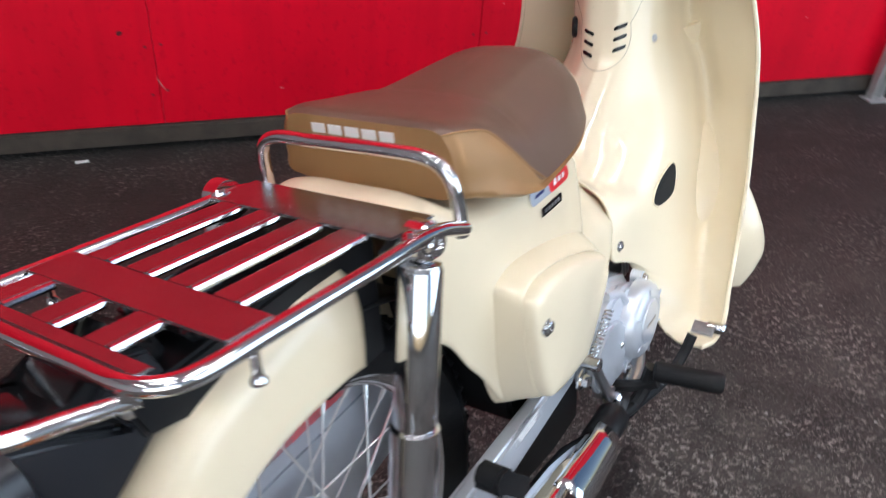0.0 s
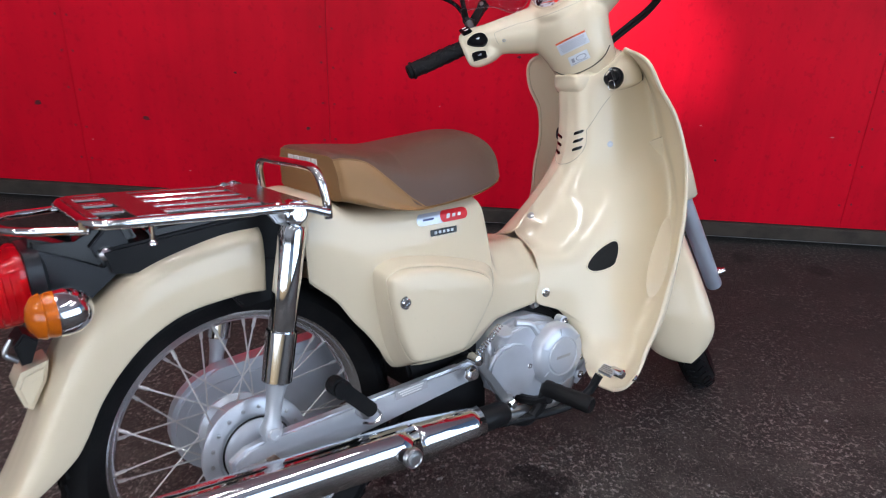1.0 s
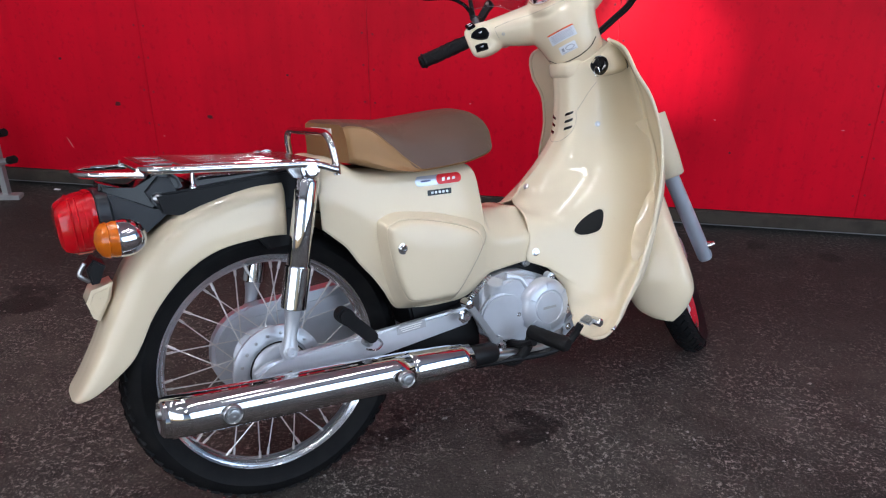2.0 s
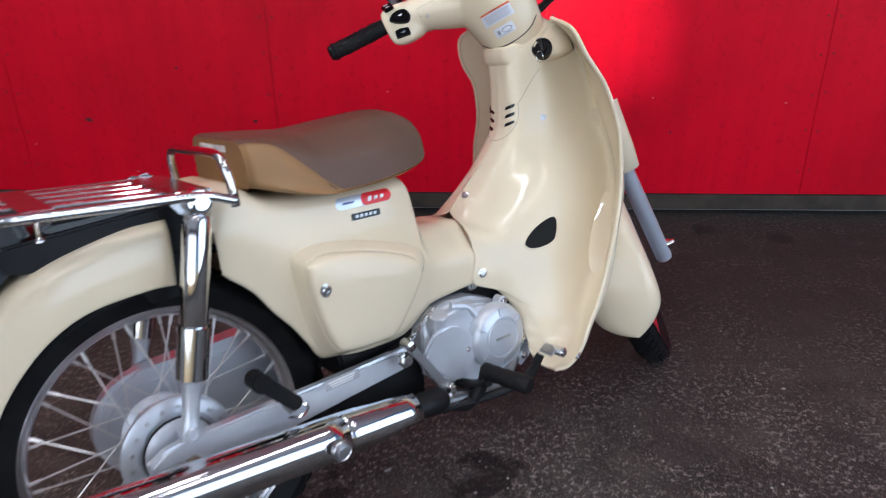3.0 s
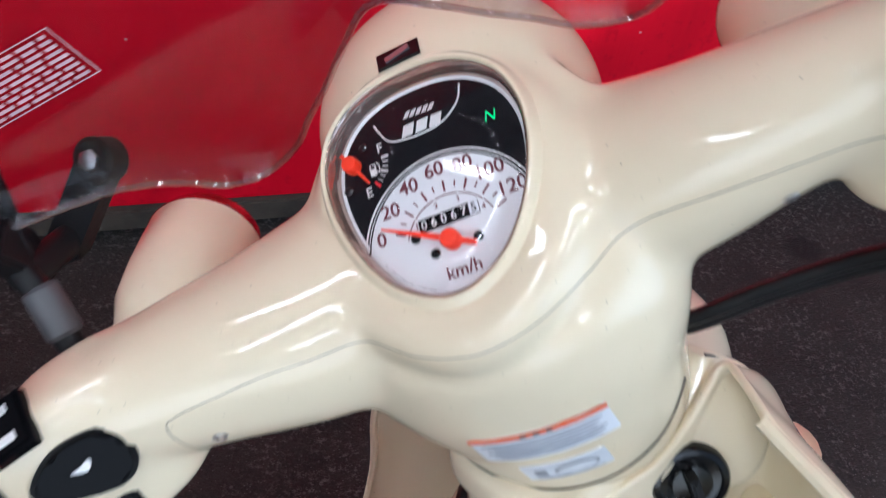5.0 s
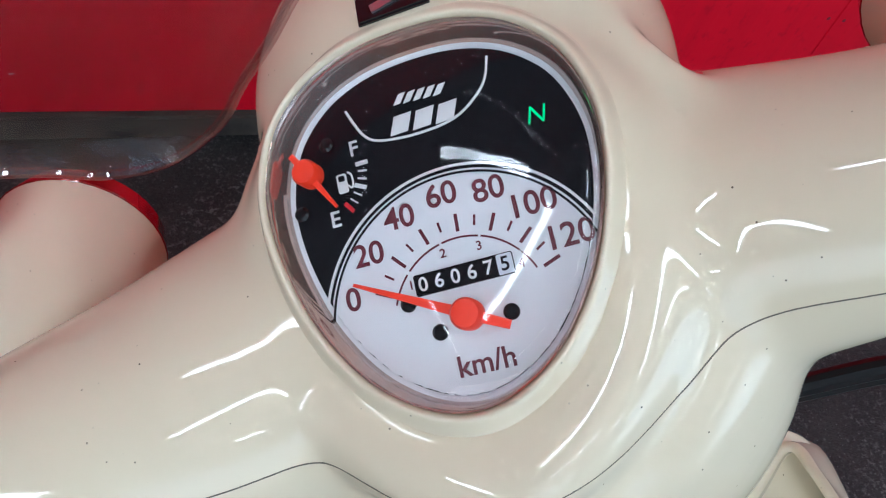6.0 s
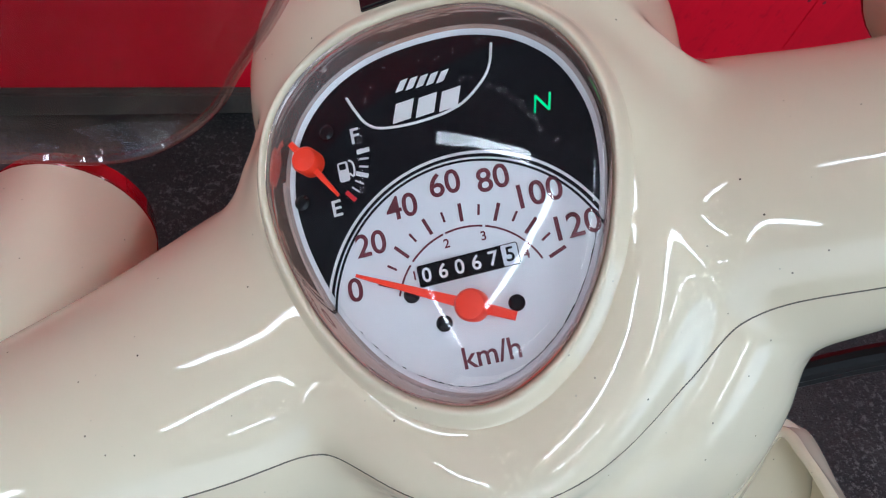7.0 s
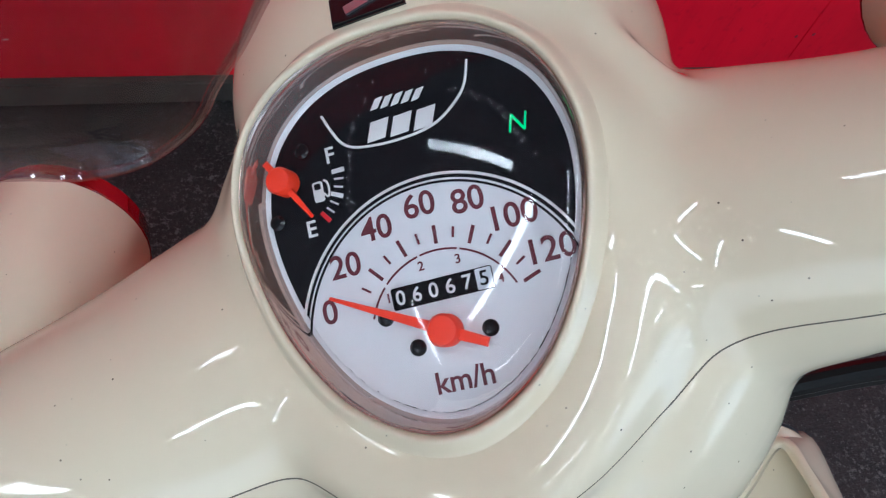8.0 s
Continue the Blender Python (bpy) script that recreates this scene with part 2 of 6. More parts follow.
    worn = noise_node(4.2, 8, 0.75)
    patch = ramp(worn.outputs["Fac"], 0.44, 0.58, (0, 0, 0), (1, 1, 1))
    grit = noise_node(75, 4, 0.8)
    gr = ramp(grit.outputs["Fac"], 0.52, 0.62, (0, 0, 0), (1, 1, 1))
    mul = nt.nodes.new("ShaderNodeMath")
    mul.operation = "MULTIPLY"
    nt.links.new(patch.outputs[0], mul.inputs[0])
    nt.links.new(gr.outputs[0], mul.inputs[1])
    col = mix(mul.outputs[0], col, (0.52, 0.46, 0.41))
    # oil drips and spills
    for ox, oy, orad, warp in ((1.676, 2.155, 0.040, 0.02), (0.69, 1.015, 0.06, 0.35), (0.37, 0.955, 0.05, 0.35), (-0.91, 1.385, 0.10, 0.4), (1.42, 2.21, 0.04, 0.2)):
        col = mix(spot(ox, oy, orad, warp), col, (0.010, 0.008, 0.008))
    # towards the wall the floor darkens with a frayed edge: shade put into colour
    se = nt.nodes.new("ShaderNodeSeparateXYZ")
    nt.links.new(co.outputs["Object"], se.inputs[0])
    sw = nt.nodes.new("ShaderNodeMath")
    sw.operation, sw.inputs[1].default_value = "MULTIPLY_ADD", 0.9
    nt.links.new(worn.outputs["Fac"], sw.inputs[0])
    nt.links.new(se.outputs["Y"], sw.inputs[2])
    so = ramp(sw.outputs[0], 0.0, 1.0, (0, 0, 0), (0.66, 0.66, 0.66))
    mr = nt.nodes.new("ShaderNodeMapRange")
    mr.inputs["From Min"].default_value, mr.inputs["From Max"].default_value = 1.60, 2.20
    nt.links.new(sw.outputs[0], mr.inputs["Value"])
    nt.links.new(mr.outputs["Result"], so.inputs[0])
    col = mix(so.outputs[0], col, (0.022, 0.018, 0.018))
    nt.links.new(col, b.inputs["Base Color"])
    rr = nt.nodes.new("ShaderNodeMapRange")
    rr.inputs["To Min"].default_value, rr.inputs["To Max"].default_value = 0.45, 0.85
    nt.links.new(mid.outputs["Fac"], rr.inputs["Value"])
    nt.links.new(rr.outputs["Result"], b.inputs["Roughness"])
    b.inputs["Specular IOR Level"].default_value = 0.3
    bp = nt.nodes.new("ShaderNodeBump")
    bp.inputs["Strength"].default_value, bp.inputs["Distance"].default_value = 1.0, 0.012
    add = nt.nodes.new("ShaderNodeMath")
    add.operation = "ADD"
    nt.links.new(fine.outputs["Fac"], add.inputs[0])
    nt.links.new(grit.outputs["Fac"], add.inputs[1])
    nt.links.new(add.outputs[0], bp.inputs["Height"])
    nt.links.new(bp.outputs["Normal"], b.inputs["Normal"])
    return m


def red_material():
    m = mat("red_painted_plywood", (0.70, 0.003, 0.020), 0.42, vary=0.7, scale=1.7, second=(0.52, 0.002, 0.014), bump=0.15, bscale=60, rough_vary=0.12)
    nt = m.node_tree
    b = nt.nodes["Principled BSDF"]
    b.inputs["Specular IOR Level"].default_value = 0.14
    co = nt.nodes.new("ShaderNodeTexCoord")
    mp = nt.nodes.new("ShaderNodeMapping")
    mp.inputs["Scale"].default_value = (30, 1, 2.2)
    nz = nt.nodes.new("ShaderNodeTexNoise")
    nz.inputs["Scale"].default_value, nz.inputs["Detail"].default_value = 4, 6
    nt.links.new(co.outputs["Object"], mp.inputs["Vector"])
    nt.links.new(mp.outputs["Vector"], nz.inputs["Vector"])
    bp = nt.nodes.new("ShaderNodeBump")
    bp.inputs["Strength"].default_value, bp.inputs["Distance"].default_value = 0.18, 0.002
    nt.links.new(nz.outputs["Fac"], bp.inputs["Height"])
    nt.links.new(bp.outputs["Normal"], b.inputs["Normal"])
    return m


RED_PLY = red_material()


def streaks(m):
    """Faint upright brush marks and hand-worn patches in the paint."""
    nt = m.node_tree
    b = nt.nodes["Principled BSDF"]
    src = b.inputs["Base Color"].links[0].from_socket
    co = nt.nodes.new("ShaderNodeTexCoord")
    for scale, lo, hi, amount in (((26, 1, 1.1), .42, .72, .13), ((3.2, 1, 2.4), .50, .70, .22), ((60, 1, 44), .58, .72, .26)):
        mp, nz, mr, mx = (nt.nodes.new("ShaderNode" + k) for k in ("Mapping", "TexNoise", "MapRange", "Mix"))
        mp.inputs["Scale"].default_value = scale
        nz.inputs["Scale"].default_value, nz.inputs["Detail"].default_value = 1.0, 7
        mr.inputs["From Min"].default_value, mr.inputs["From Max"].default_value, mr.inputs["To Max"].default_value = lo, hi, amount
        mx.data_type = "RGBA"
        mx.inputs["B"].default_value = (.70 * .38, .002, .010, 1)
        nt.links.new(co.outputs["Object"], mp.inputs["Vector"])
        nt.links.new(mp.outputs["Vector"], nz.inputs["Vector"])
        nt.links.new(nz.outputs["Fac"], mr.inputs["Value"])
        nt.links.new(mr.outputs["Result"], mx.inputs["Factor"])
        nt.links.new(src, mx.inputs["A"])
        src = mx.outputs["Result"]
    nt.links.new(src, b.inputs["Base Color"])


streaks(RED_PLY)
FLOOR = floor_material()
OLD_WOOD = mat("weathered_board", (0.056, 0.044, 0.034), 0.9, vary=0.9, scale=14, second=(0.020, 0.016, 0.013), bump=0.6, bscale=120)
GREY_WALL = mat("grey_sheet_wall", (0.30, 0.30, 0.30), 0.7, vary=0.4, scale=2)
CEILING = mat("pale_sheet_ceiling", (0.52, 0.53, 0.55), 0.8, vary=0.3, scale=2, second=(0.42, 0.42, 0.43))
GALV = mat("galvanised_steel", (0.42, 0.43, 0.43), 0.5, metal=0.4, vary=0.6, scale=20, second=(0.27, 0.26, 0.25))

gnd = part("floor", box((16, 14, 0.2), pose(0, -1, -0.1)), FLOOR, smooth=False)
tagged(gnd, "dark worn concrete garage floor with grit and oil stains", "floor", kind="structure")
# side walls and ceiling that close the garage; the front stays open to the day
for nm, size, at in (("wall_west", (0.2, 7.2, 3.2), (-3.6, -1.1, 1.6)), ("wall_backing", (8.4, 0.12, 3.2), (0.5, WALL_Y + 0.09, 1.6))):
    tagged(part(nm, box(size, pose(*at)), GREY_WALL, smooth=False), "plain grey sheet wall closing the garage", "wall", kind="structure")
tagged(part("ceiling", box((8.4, 7.2, 0.12), pose(0.5, -1.1, 3.26)), CEILING, smooth=False), "plain pale grey garage ceiling", "ceiling", kind="structure")

# red plywood sheets, butted, on the wall behind the motorcycle
red_wall = tagged(new("wall_north"), "glossy red painted plywood wall with screw heads and scuffs", "wall", kind="structure")
SHEET = 0.91
x = 1.795 - 6 * SHEET
while x < 4.4:
    sheet = part("panel", slab([(x + 0.0006, 0.075), (x + SHEET - 0.0006, 0.075), (x + SHEET - 0.018, 2.9), (x - 0.018 + 0.0012, 2.9)], WALL_Y, WALL_Y + 0.018, 0.0012), RED_PLY, red_wall, smooth=False)
    x += SHEET
screws = bmesh.new()
rnd = random.Random(4)
for k in range(-5, 3):
    sx = 1.795 + k * SHEET
    for i in range(8):
        for side in (-0.02, 0.02):
            z = 0.17 + i * 0.13 + rnd.uniform(-0.01, 0.01)
            lathe([(0.0003, -0.0016), (0.003, -0.0016), (0.0042, -0.0004), (0.0042, 0.001)], (sx + side - (z - 0.075) * 0.0064, WALL_Y + 0.0004, z), (0, 1, 0), 8, screws)
part("screw_heads", screws, mat("painted_screw", (0.20, 0.004, 0.01), 0.5), red_wall)
tagged(part("baseboard", box((8.2, 0.030, 0.052), pose(0.4, WALL_Y + 0.002, 0.046), 0.004), OLD_WOOD, smooth=False), "weathered grey wooden board along the foot of the red wall", "baseboard", kind="structure")

# stains and scuffs on the red wall, grit on the floor, odds and ends along the foot of the wall
SOOT = mat("dark_smudge", (0.10, 0.004, 0.008), 0.7)
PALE = mat("pale_scratch", (0.62, 0.32, 0.30), 0.7)
rnd = random.Random(11)


def blot(cx, cz, w, h, turn=0.0):
    pts = []
    for i in range(14):
        a = 2 * math.pi * i / 14
        k = rnd.uniform(.7, 1.15)
        u, v = w / 2 * k * math.cos(a), h / 2 * k * math.sin(a)
        pts.append((cx + u * math.cos(turn) - v * math.sin(turn), cz + u * math.sin(turn) + v * math.cos(turn)))
    return slab(pts, WALL_Y - .0008, WALL_Y + .0005)


for cx, cz, w, h, turn in ((-1.082, .376, .026, .020, 0), (-.69, .339, .030, .016, -.2), (-.103, .335, .016, .012, 0), (.62, .62, .014, .010, .4), (-.35, .52, .012, .010, 0), (1.32, .30, .010, .008, 0), (-1.30, .55, .016, .012, 0)):
    part("smudge", blot(cx, cz, w, h, turn), SOOT, red_wall, smooth=False)
for cx, cz, w, h, turn in ((1.691, .403, .014, .003, .1), (.30, .16, .010, .003, .2), (-.02, .19, .003, .05, .5), (-1.33, .20, .003, .05, .45), (1.25, .42, .006, .004, 0), (-.55, .15, .008, .003, 0), (2.05, .30, .008, .003, .3), (.95, .38, .006, .003, 0), (.36, .44, .006, .004, .3), (-.9, .25, .005, .004, 0)):
    part("scratch", blot(cx, cz, w, h, turn), PALE, red_wall, smooth=False)

stones = bmesh.new()
for i in range(19000):
    gx, gy = rnd.uniform(-1.6, 2.2), rnd.uniform(.1, 2.33)
    if noise.noise(Vector((gx * 2.6, gy * 2.6, 3.1))) + .6 * noise.noise(Vector((gx * 9, gy * 9, 1.7))) + .25 * (1.2 - gy) - 1.3 * max(0, gy - 1.45) < rnd.uniform(-.25, .45):
        continue
    r = .0006 + .0042 * rnd.random() ** 5
    vs = [stones.verts.new((gx + r * rnd.uniform(.6, 1.5) * math.cos(a), gy + r * rnd.uniform(.6, 1.5) * math.sin(a), .0)) for a in (0, 1.6, 3.1, 4.7)]
    top_v = stones.verts.new((gx, gy, r * rnd.uniform(.5, 1.0)))
    for k in range(4):
        stones.faces.new((vs[k], vs[(k + 1) % 4], top_v))
GRIT = mat("pale_grit", (0.30, 0.27, 0.24), 0.8)
gi = GRIT.node_tree.nodes.new("ShaderNodeNewGeometry")
gr_ = GRIT.node_tree.nodes.new("ShaderNodeValToRGB")
gr_.color_ramp.elements[0].color, gr_.color_ramp.elements[1].color = (0.05, 0.042, 0.036, 1), (0.46, 0.43, 0.40, 1)
GRIT.node_tree.links.new(gi.outputs["Random Per Island"], gr_.inputs[0])
GRIT.node_tree.links.new(gr_.outputs[0], GRIT.node_tree.nodes["Principled BSDF"].inputs["Base Color"])
tagged(part("floor_grit", stones, GRIT, smooth=False), "loose pale grit scattered over the concrete floor", "grit", kind="stuff")

for sx, sy, sw_, turn in ((-.25, 2.31, .034, 8), (-1.405, 2.316, .030, -5)):
    scrap = box((sw_, .012, .003), pose(sx, sy, .0018, 2, 1, turn), .0008)
    tagged(part("paper_scrap", scrap, WHITE, smooth=False), "small white scrap of paper on the floor by the wall", "litter", group="scraps by the wall")

stand_ = tagged(new("steel_stand"), "grey steel stand with padded prongs beside the red wall", "stand")
for px_ in (-1.60, -1.545):
    part("post", box((.026, .022, .46), pose(px_, 2.19, .235), .003), GALV, stand_)
for z, tip_x in ((.165, -1.468), (.275, -1.485)):
    arm_ = part("prong", tube([(-1.62, 2.19, z - .02), (-1.55, 2.18, z - .008), (tip_x, 2.165, z + .012)], .013, 10), GALV, stand_)
    part("pad", tube([(tip_x - .012, 2.167, z + .010), (tip_x + .02, 2.16, z + .019)], .016, 12), RUBBER, arm_, "black rubber pad")
part("foot", box((.16, .045, .02), pose(-1.565, 2.18, .010, 0, 0, 12), .003), GALV, stand_)

post = tagged(new("steel_post"), "galvanised steel channel post at the end of the red wall", "post")
part("web", box((.05, .004, 2.7), pose(2.43, 2.325, 1.352), .0008), GALV, post, smooth=False)
for px_ in (2.4072, 2.4528):
    part("flange", box((.004, .026, 2.7), pose(px_, 2.3096, 1.352), .0008), GALV, post, smooth=False)
part("base_plate", box((.09, .06, .006), pose(2.43, 2.305, .0032), .001), GALV, post, smooth=False)

# fluorescent tubes under the ceiling
TUBE = bpy.data.materials.new("lit_tube")
TUBE.use_nodes = True
tb_ = TUBE.node_tree.nodes["Principled BSDF"]
tb_.inputs["Emission Color"].default_value, tb_.inputs["Emission Strength"].default_value = (0.96, 0.98, 1.0, 1), 58.0
for (ax_, ay_), (bx_, by_) in (((.24, .82), (-1.03, -.18)), ((-.05, 1.13), (-1.08, 1.70)), ((1.55, .95), (1.55, -.45)), ((2.5, 1.2), (2.5, -.2)), ((.5, -.9), (-.6, -1.7)), ((1.9, -1.2), (1.9, -2.4)), ((-2.2, .2), (-2.2, -1.2))):
    long_ = math.hypot(bx_ - ax_, by_ - ay_)
    turn_ = math.degrees(math.atan2(by_ - ay_, bx_ - ax_))
    at_ = ((ax_ + bx_) / 2, (ay_ + by_) / 2)
    fx = tagged(part("ceiling_light", box((long_ + .06, .19, .05), pose(*at_, 3.165, 0, 0, turn_), .01), GREY_WALL), "white panel light on the ceiling, lit", "ceiling light", group="ceiling lights")
    part("diffuser", box((long_, .09, .02), pose(*at_, 3.131, 0, 0, turn_), .004), TUBE, fx)
# ---- the motorcycle: x forward, y to its left, z up; leaning on its side stand ----
bike = tagged(new("motorcycle"), "cream step-through motorcycle with brown seat leaning on its stand", "motorcycle")
bike.matrix_world = pose(0.1846, 0.7484, 0, 0, 0, 40.5) @ pose(0, 0, 0, -11.6, 0, 0)
AXIS_P, AXIS_D = Vector((1.258, 0, 0)), Vector((-math.sin(radians(26.5)), 0, math.cos(radians(26.5))))
STEER = Matrix.Translation(AXIS_P) @ Matrix.Rotation(radians(41), 4, AXIS_D) @ Matrix.Translation(-AXIS_P)


ROLL = Matrix.Translation((.83, 0, .97)) @ Matrix.Rotation(radians(-4.5), 4, "X") @ Matrix.Translation((-.83, 0, -.97))


STEER_LOW = Matrix.Translation(AXIS_P) @ Matrix.Rotation(radians(46), 4, AXIS_D) @ Matrix.Translation(-AXIS_P)


def steered(bm):
    bm.transform(STEER_LOW)
    return bm


def barred(bm):
    """Turned with the handlebar."""
    bm.transform(STEER @ ROLL)
    return bm


# leg shield: ribs run from the spine or the seam outwards to the wing's edge
RIBS = [  # spine, flank of the tunnel, valley, wing, edge
    [(.800, 0, .798), (.806, .03, .800), (.83, .05, .808), (.85, .063, .820), (.875, .067, .836), (.893, .069, .846), (.887, .080, .850), (.877, .094, .852), (.868, .106, .852)],
    [(.795, 0, .785), (.80, .03, .786), (.832, .055, .790), (.86, .070, .800), (.900, .078, .812), (.921, .083, .818), (.893, .115, .823), (.868, .148, .828), (.843, .182, .830)],
    [(.792, 0, .765), (.798, .031, .765), (.834, .057, .765), (.864, .072, .768), (.915, .080, .775), (.946, .087, .781), (.912, .130, .780), (.880, .170, .778), (.852, .207, .777)],
    [(.79, 0, .72), (.797, .032, .72), (.832, .058, .72), (.866, .075, .72), (.930, .082, .72), (.966, .092, .72), (.937, .140, .72), (.910, .184, .72), (.884, .2175, .718)],
    [(.775, 0, .645), (.785, .035, .645), (.825, .062, .645), (.867, .080, .645), (.935, .086, .648), (.978, .097, .65), (.950, .147, .648), (.924, .192, .646), (.900, .227, .645)],
    [(.727, 0, .587), (.745, .04, .585), (.795, .075, .58), (.85, .101, .58), (.93, .113, .585), (.980, .120, .585), (.952, .163, .583), (.924, .204, .58), (.898, .232, .58)],
    [(.67, 0, .537), (.692, .045, .533), (.75, .088, .53), (.815, .117, .525), (.91, .128, .52), (.970, .135, .52), (.945, .177, .515), (.915, .215, .51), (.885, .235, .51)],
    [(.637, 0, .508), (.65, .05, .502), (.71, .105, .485), (.79, .132, .47), (.885, .143, .46), (.940, .148, .455), (.915, .19, .448), (.885, .222, .442), (.855, .241, .437)],
    [(.615, .075, .485), (.65, .105, .465), (.70, .125, .44), (.78, .139, .42), (.86, .150, .405), (.905, .157, .395), (.885, .200, .388), (.855, .230, .382), (.823, .244, .378)],
    [(.605, .104, .44), (.64, .117, .42), (.69, .131, .39), (.76, .148, .365), (.825, .160, .345), (.86, .170, .335), (.845, .207, .328), (.82, .235, .322), (.790, .246, .318)],
    [(.591, .110, .387), (.64, .121, .366), (.68, .135, .335), (.725, .155, .31), (.77, .173, .295), (.80, .186, .285), (.790, .215, .280), (.77, .240, .275), (.748, .250, .273)],
    [(.640, .115, .360), (.66, .124, .340), (.69, .142, .310), (.72, .163, .280), (.75, .184, .262), (.77, .200, .252), (.76, .225, .248), (.745, .243, .246), (.728, .253, .245)],
    [(.676, .126, .300), (.68, .136, .286), (.69, .155, .265), (.705, .178, .246), (.722, .198, .236), (.733, .212, .230), (.728, .230, .228), (.719, .244, .227), (.708, .253, .227)],
    [(.674, .150, .250), (.672, .160, .240), (.676, .178, .228), (.684, .196, .220), (.692, .212, .216), (.698, .222, .214), (.696, .232, .213), (.692, .241, .213), (.686, .247, .213)],
    [(.662, .185, .219), (.661, .190, .216), (.661, .197, .213), (.662, .205, .211), (.664, .213, .210), (.666, .219, .209), (.667, .224, .209), (.667, .229, .209), (.667, .233, .209)],
]


def facing(bm, at, way):
    """Turns the faces so that the one nearest to a point looks the given way."""
    bmesh.ops.recalc_face_normals(bm, faces=bm.faces)
    fc = min(bm.faces, key=lambda f: (f.calc_center_median() - Vector(at)).length)
    if fc.normal.dot(Vector(way)) < 0:
        bmesh.ops.reverse_faces(bm, faces=bm.faces)
    return bm


def thick(ob, t, offset=-1):
    so = ob.modifiers.new("thickness", "SOLIDIFY")
    so.thickness, so.offset = t, offset
    return ob


shield_bm = mirror(loft(RIBS, 110, 64))
for v in shield_bm.verts:  # the far wing folds in a little, more so at its top
    if v.co.y > .1:
        v.co.y -= (v.co.y - .1) * (.12 + .24 * max(0, min(1, (v.co.z - .58) / .12)))
for v in shield_bm.verts:  # the spine stands a little to the right
    v.co.y -= .0135 * max(0, min(1, (.105 - abs(v.co.y)) / .06)) * max(0, min(1, (v.co.z - .52) / .12))
shield = thick(part("leg_shield", facing(shield_bm, (.79, 0, .72), (-1, 0, 0)), CREAM_PLASTIC, bike, "cream plastic leg shield", kept=True), 0.004)
for sgn in (1, -1):
    edge = [Vector(r[-1]) for r in RIBS]
    part("edge_bead", tube([(p.x, -p.y if sgn < 0 else p.y - max(0, p.y - .1) * (.12 + .24 * max(0, min(1, (p.z - .58) / .12))), p.z) for p in edge], 0.0040, 8, 110), CREAM_PLASTIC, shield)

# centre cover under the seat
ST = [  # x, top, shoulder, half width at middle, half width at bottom, bottom
    (.118, .680, .088, .104, .100, .556),
    (.128, .690, .092, .106, .101, .545),
    (.16, .690, .098, .110, .102, .512),
    (.185, .676, .103, .113, .103, .470),
    (.21, .660, .106, .116, .104, .435),
    (.25, .650, .109, .119, .105, .372),
    (.30, .644, .110, .120, .105, .350),
    (.36, .638, .109, .119, .105, .342),
    (.42, .634, .106, .117, .105, .343),
    (.468, .631, .098, .113, .103, .366),
    (.482, .612, .090, .110, .102, .374),
    (.490, .560, .084, .108, .102, .378),
    (.512, .520, .073, .106, .102, .381),
    (.56, .507, .064, .105, .104, .384),
    (.591, .505, .060, .106, .106, .386),
    (.625, .496, .052, .100, .100, .388),
    (.655, .484, .045, .092, .092, .394),
]
body = part("centre_cover", mirror(loft([[(x, 0, t), (x, s * .6, t - .001), (x, s, t - .014), (x, (s + m) / 2 + .004, t - .05 * min(1, (t - b) / .15)), (x, m, (t * .45 + b * .55)), (x, lo, b)] for x, t, s, m, lo, b in ST], 90, 40)), CREAM, bike, "glossy cream centre cover")
thick(body, 0.003)

# side covers
FACE = [(.231, .530), (.244, .548), (.278, .551), (.347, .535), (.425, .503), (.445, .478), (.437, .449), (.378, .380), (.345, .374), (.280, .380), (.256, .395), (.239, .450)]


def around(outline, y, k, dx=0.0, dz=0.0):
    c = np.mean(outline, axis=0)
    return [(c[0] + (p[0] - c[0]) * k + dx, y, c[1] + (p[1] - c[1]) * k + dz) for p in outline]


for sgn in (-1, 1):
    rows = [crom(around(FACE, y * sgn, k, dx, dz), 72, True) for y, k, dx, dz in ((.090, 1.32, .014, -.004), (.106, 1.25, .013, -.004), (.118, 1.185, .011, -.003), (.130, 1.125, .008, -.002), (.142, 1.065, .004, -.001), (.148, 1.03, .002, 0), (.1505, 1.005, 0, 0), (.1495, .995, 0, 0))]
    low = part("side_cover", grid(rows, True), CREAM, bike, edge=0)
    rows = [crom(around(FACE, y * sgn, k), 72, True) for y, k in ((.1490, .9935), (.1525, .991), (.1575, .983), (.1625, .965), (.1660, .93), (.1685, .86), (.171, .7), (.173, .4), (.1735, .05))]
    cap = part("panel", grid(rows, True, True), CREAM_PLASTIC, low, "pale cream raised panel")
    part("screw", bolt((.253, .1690 * sgn, .500), (0, sgn, 0), .008, .005), CHROME, low)

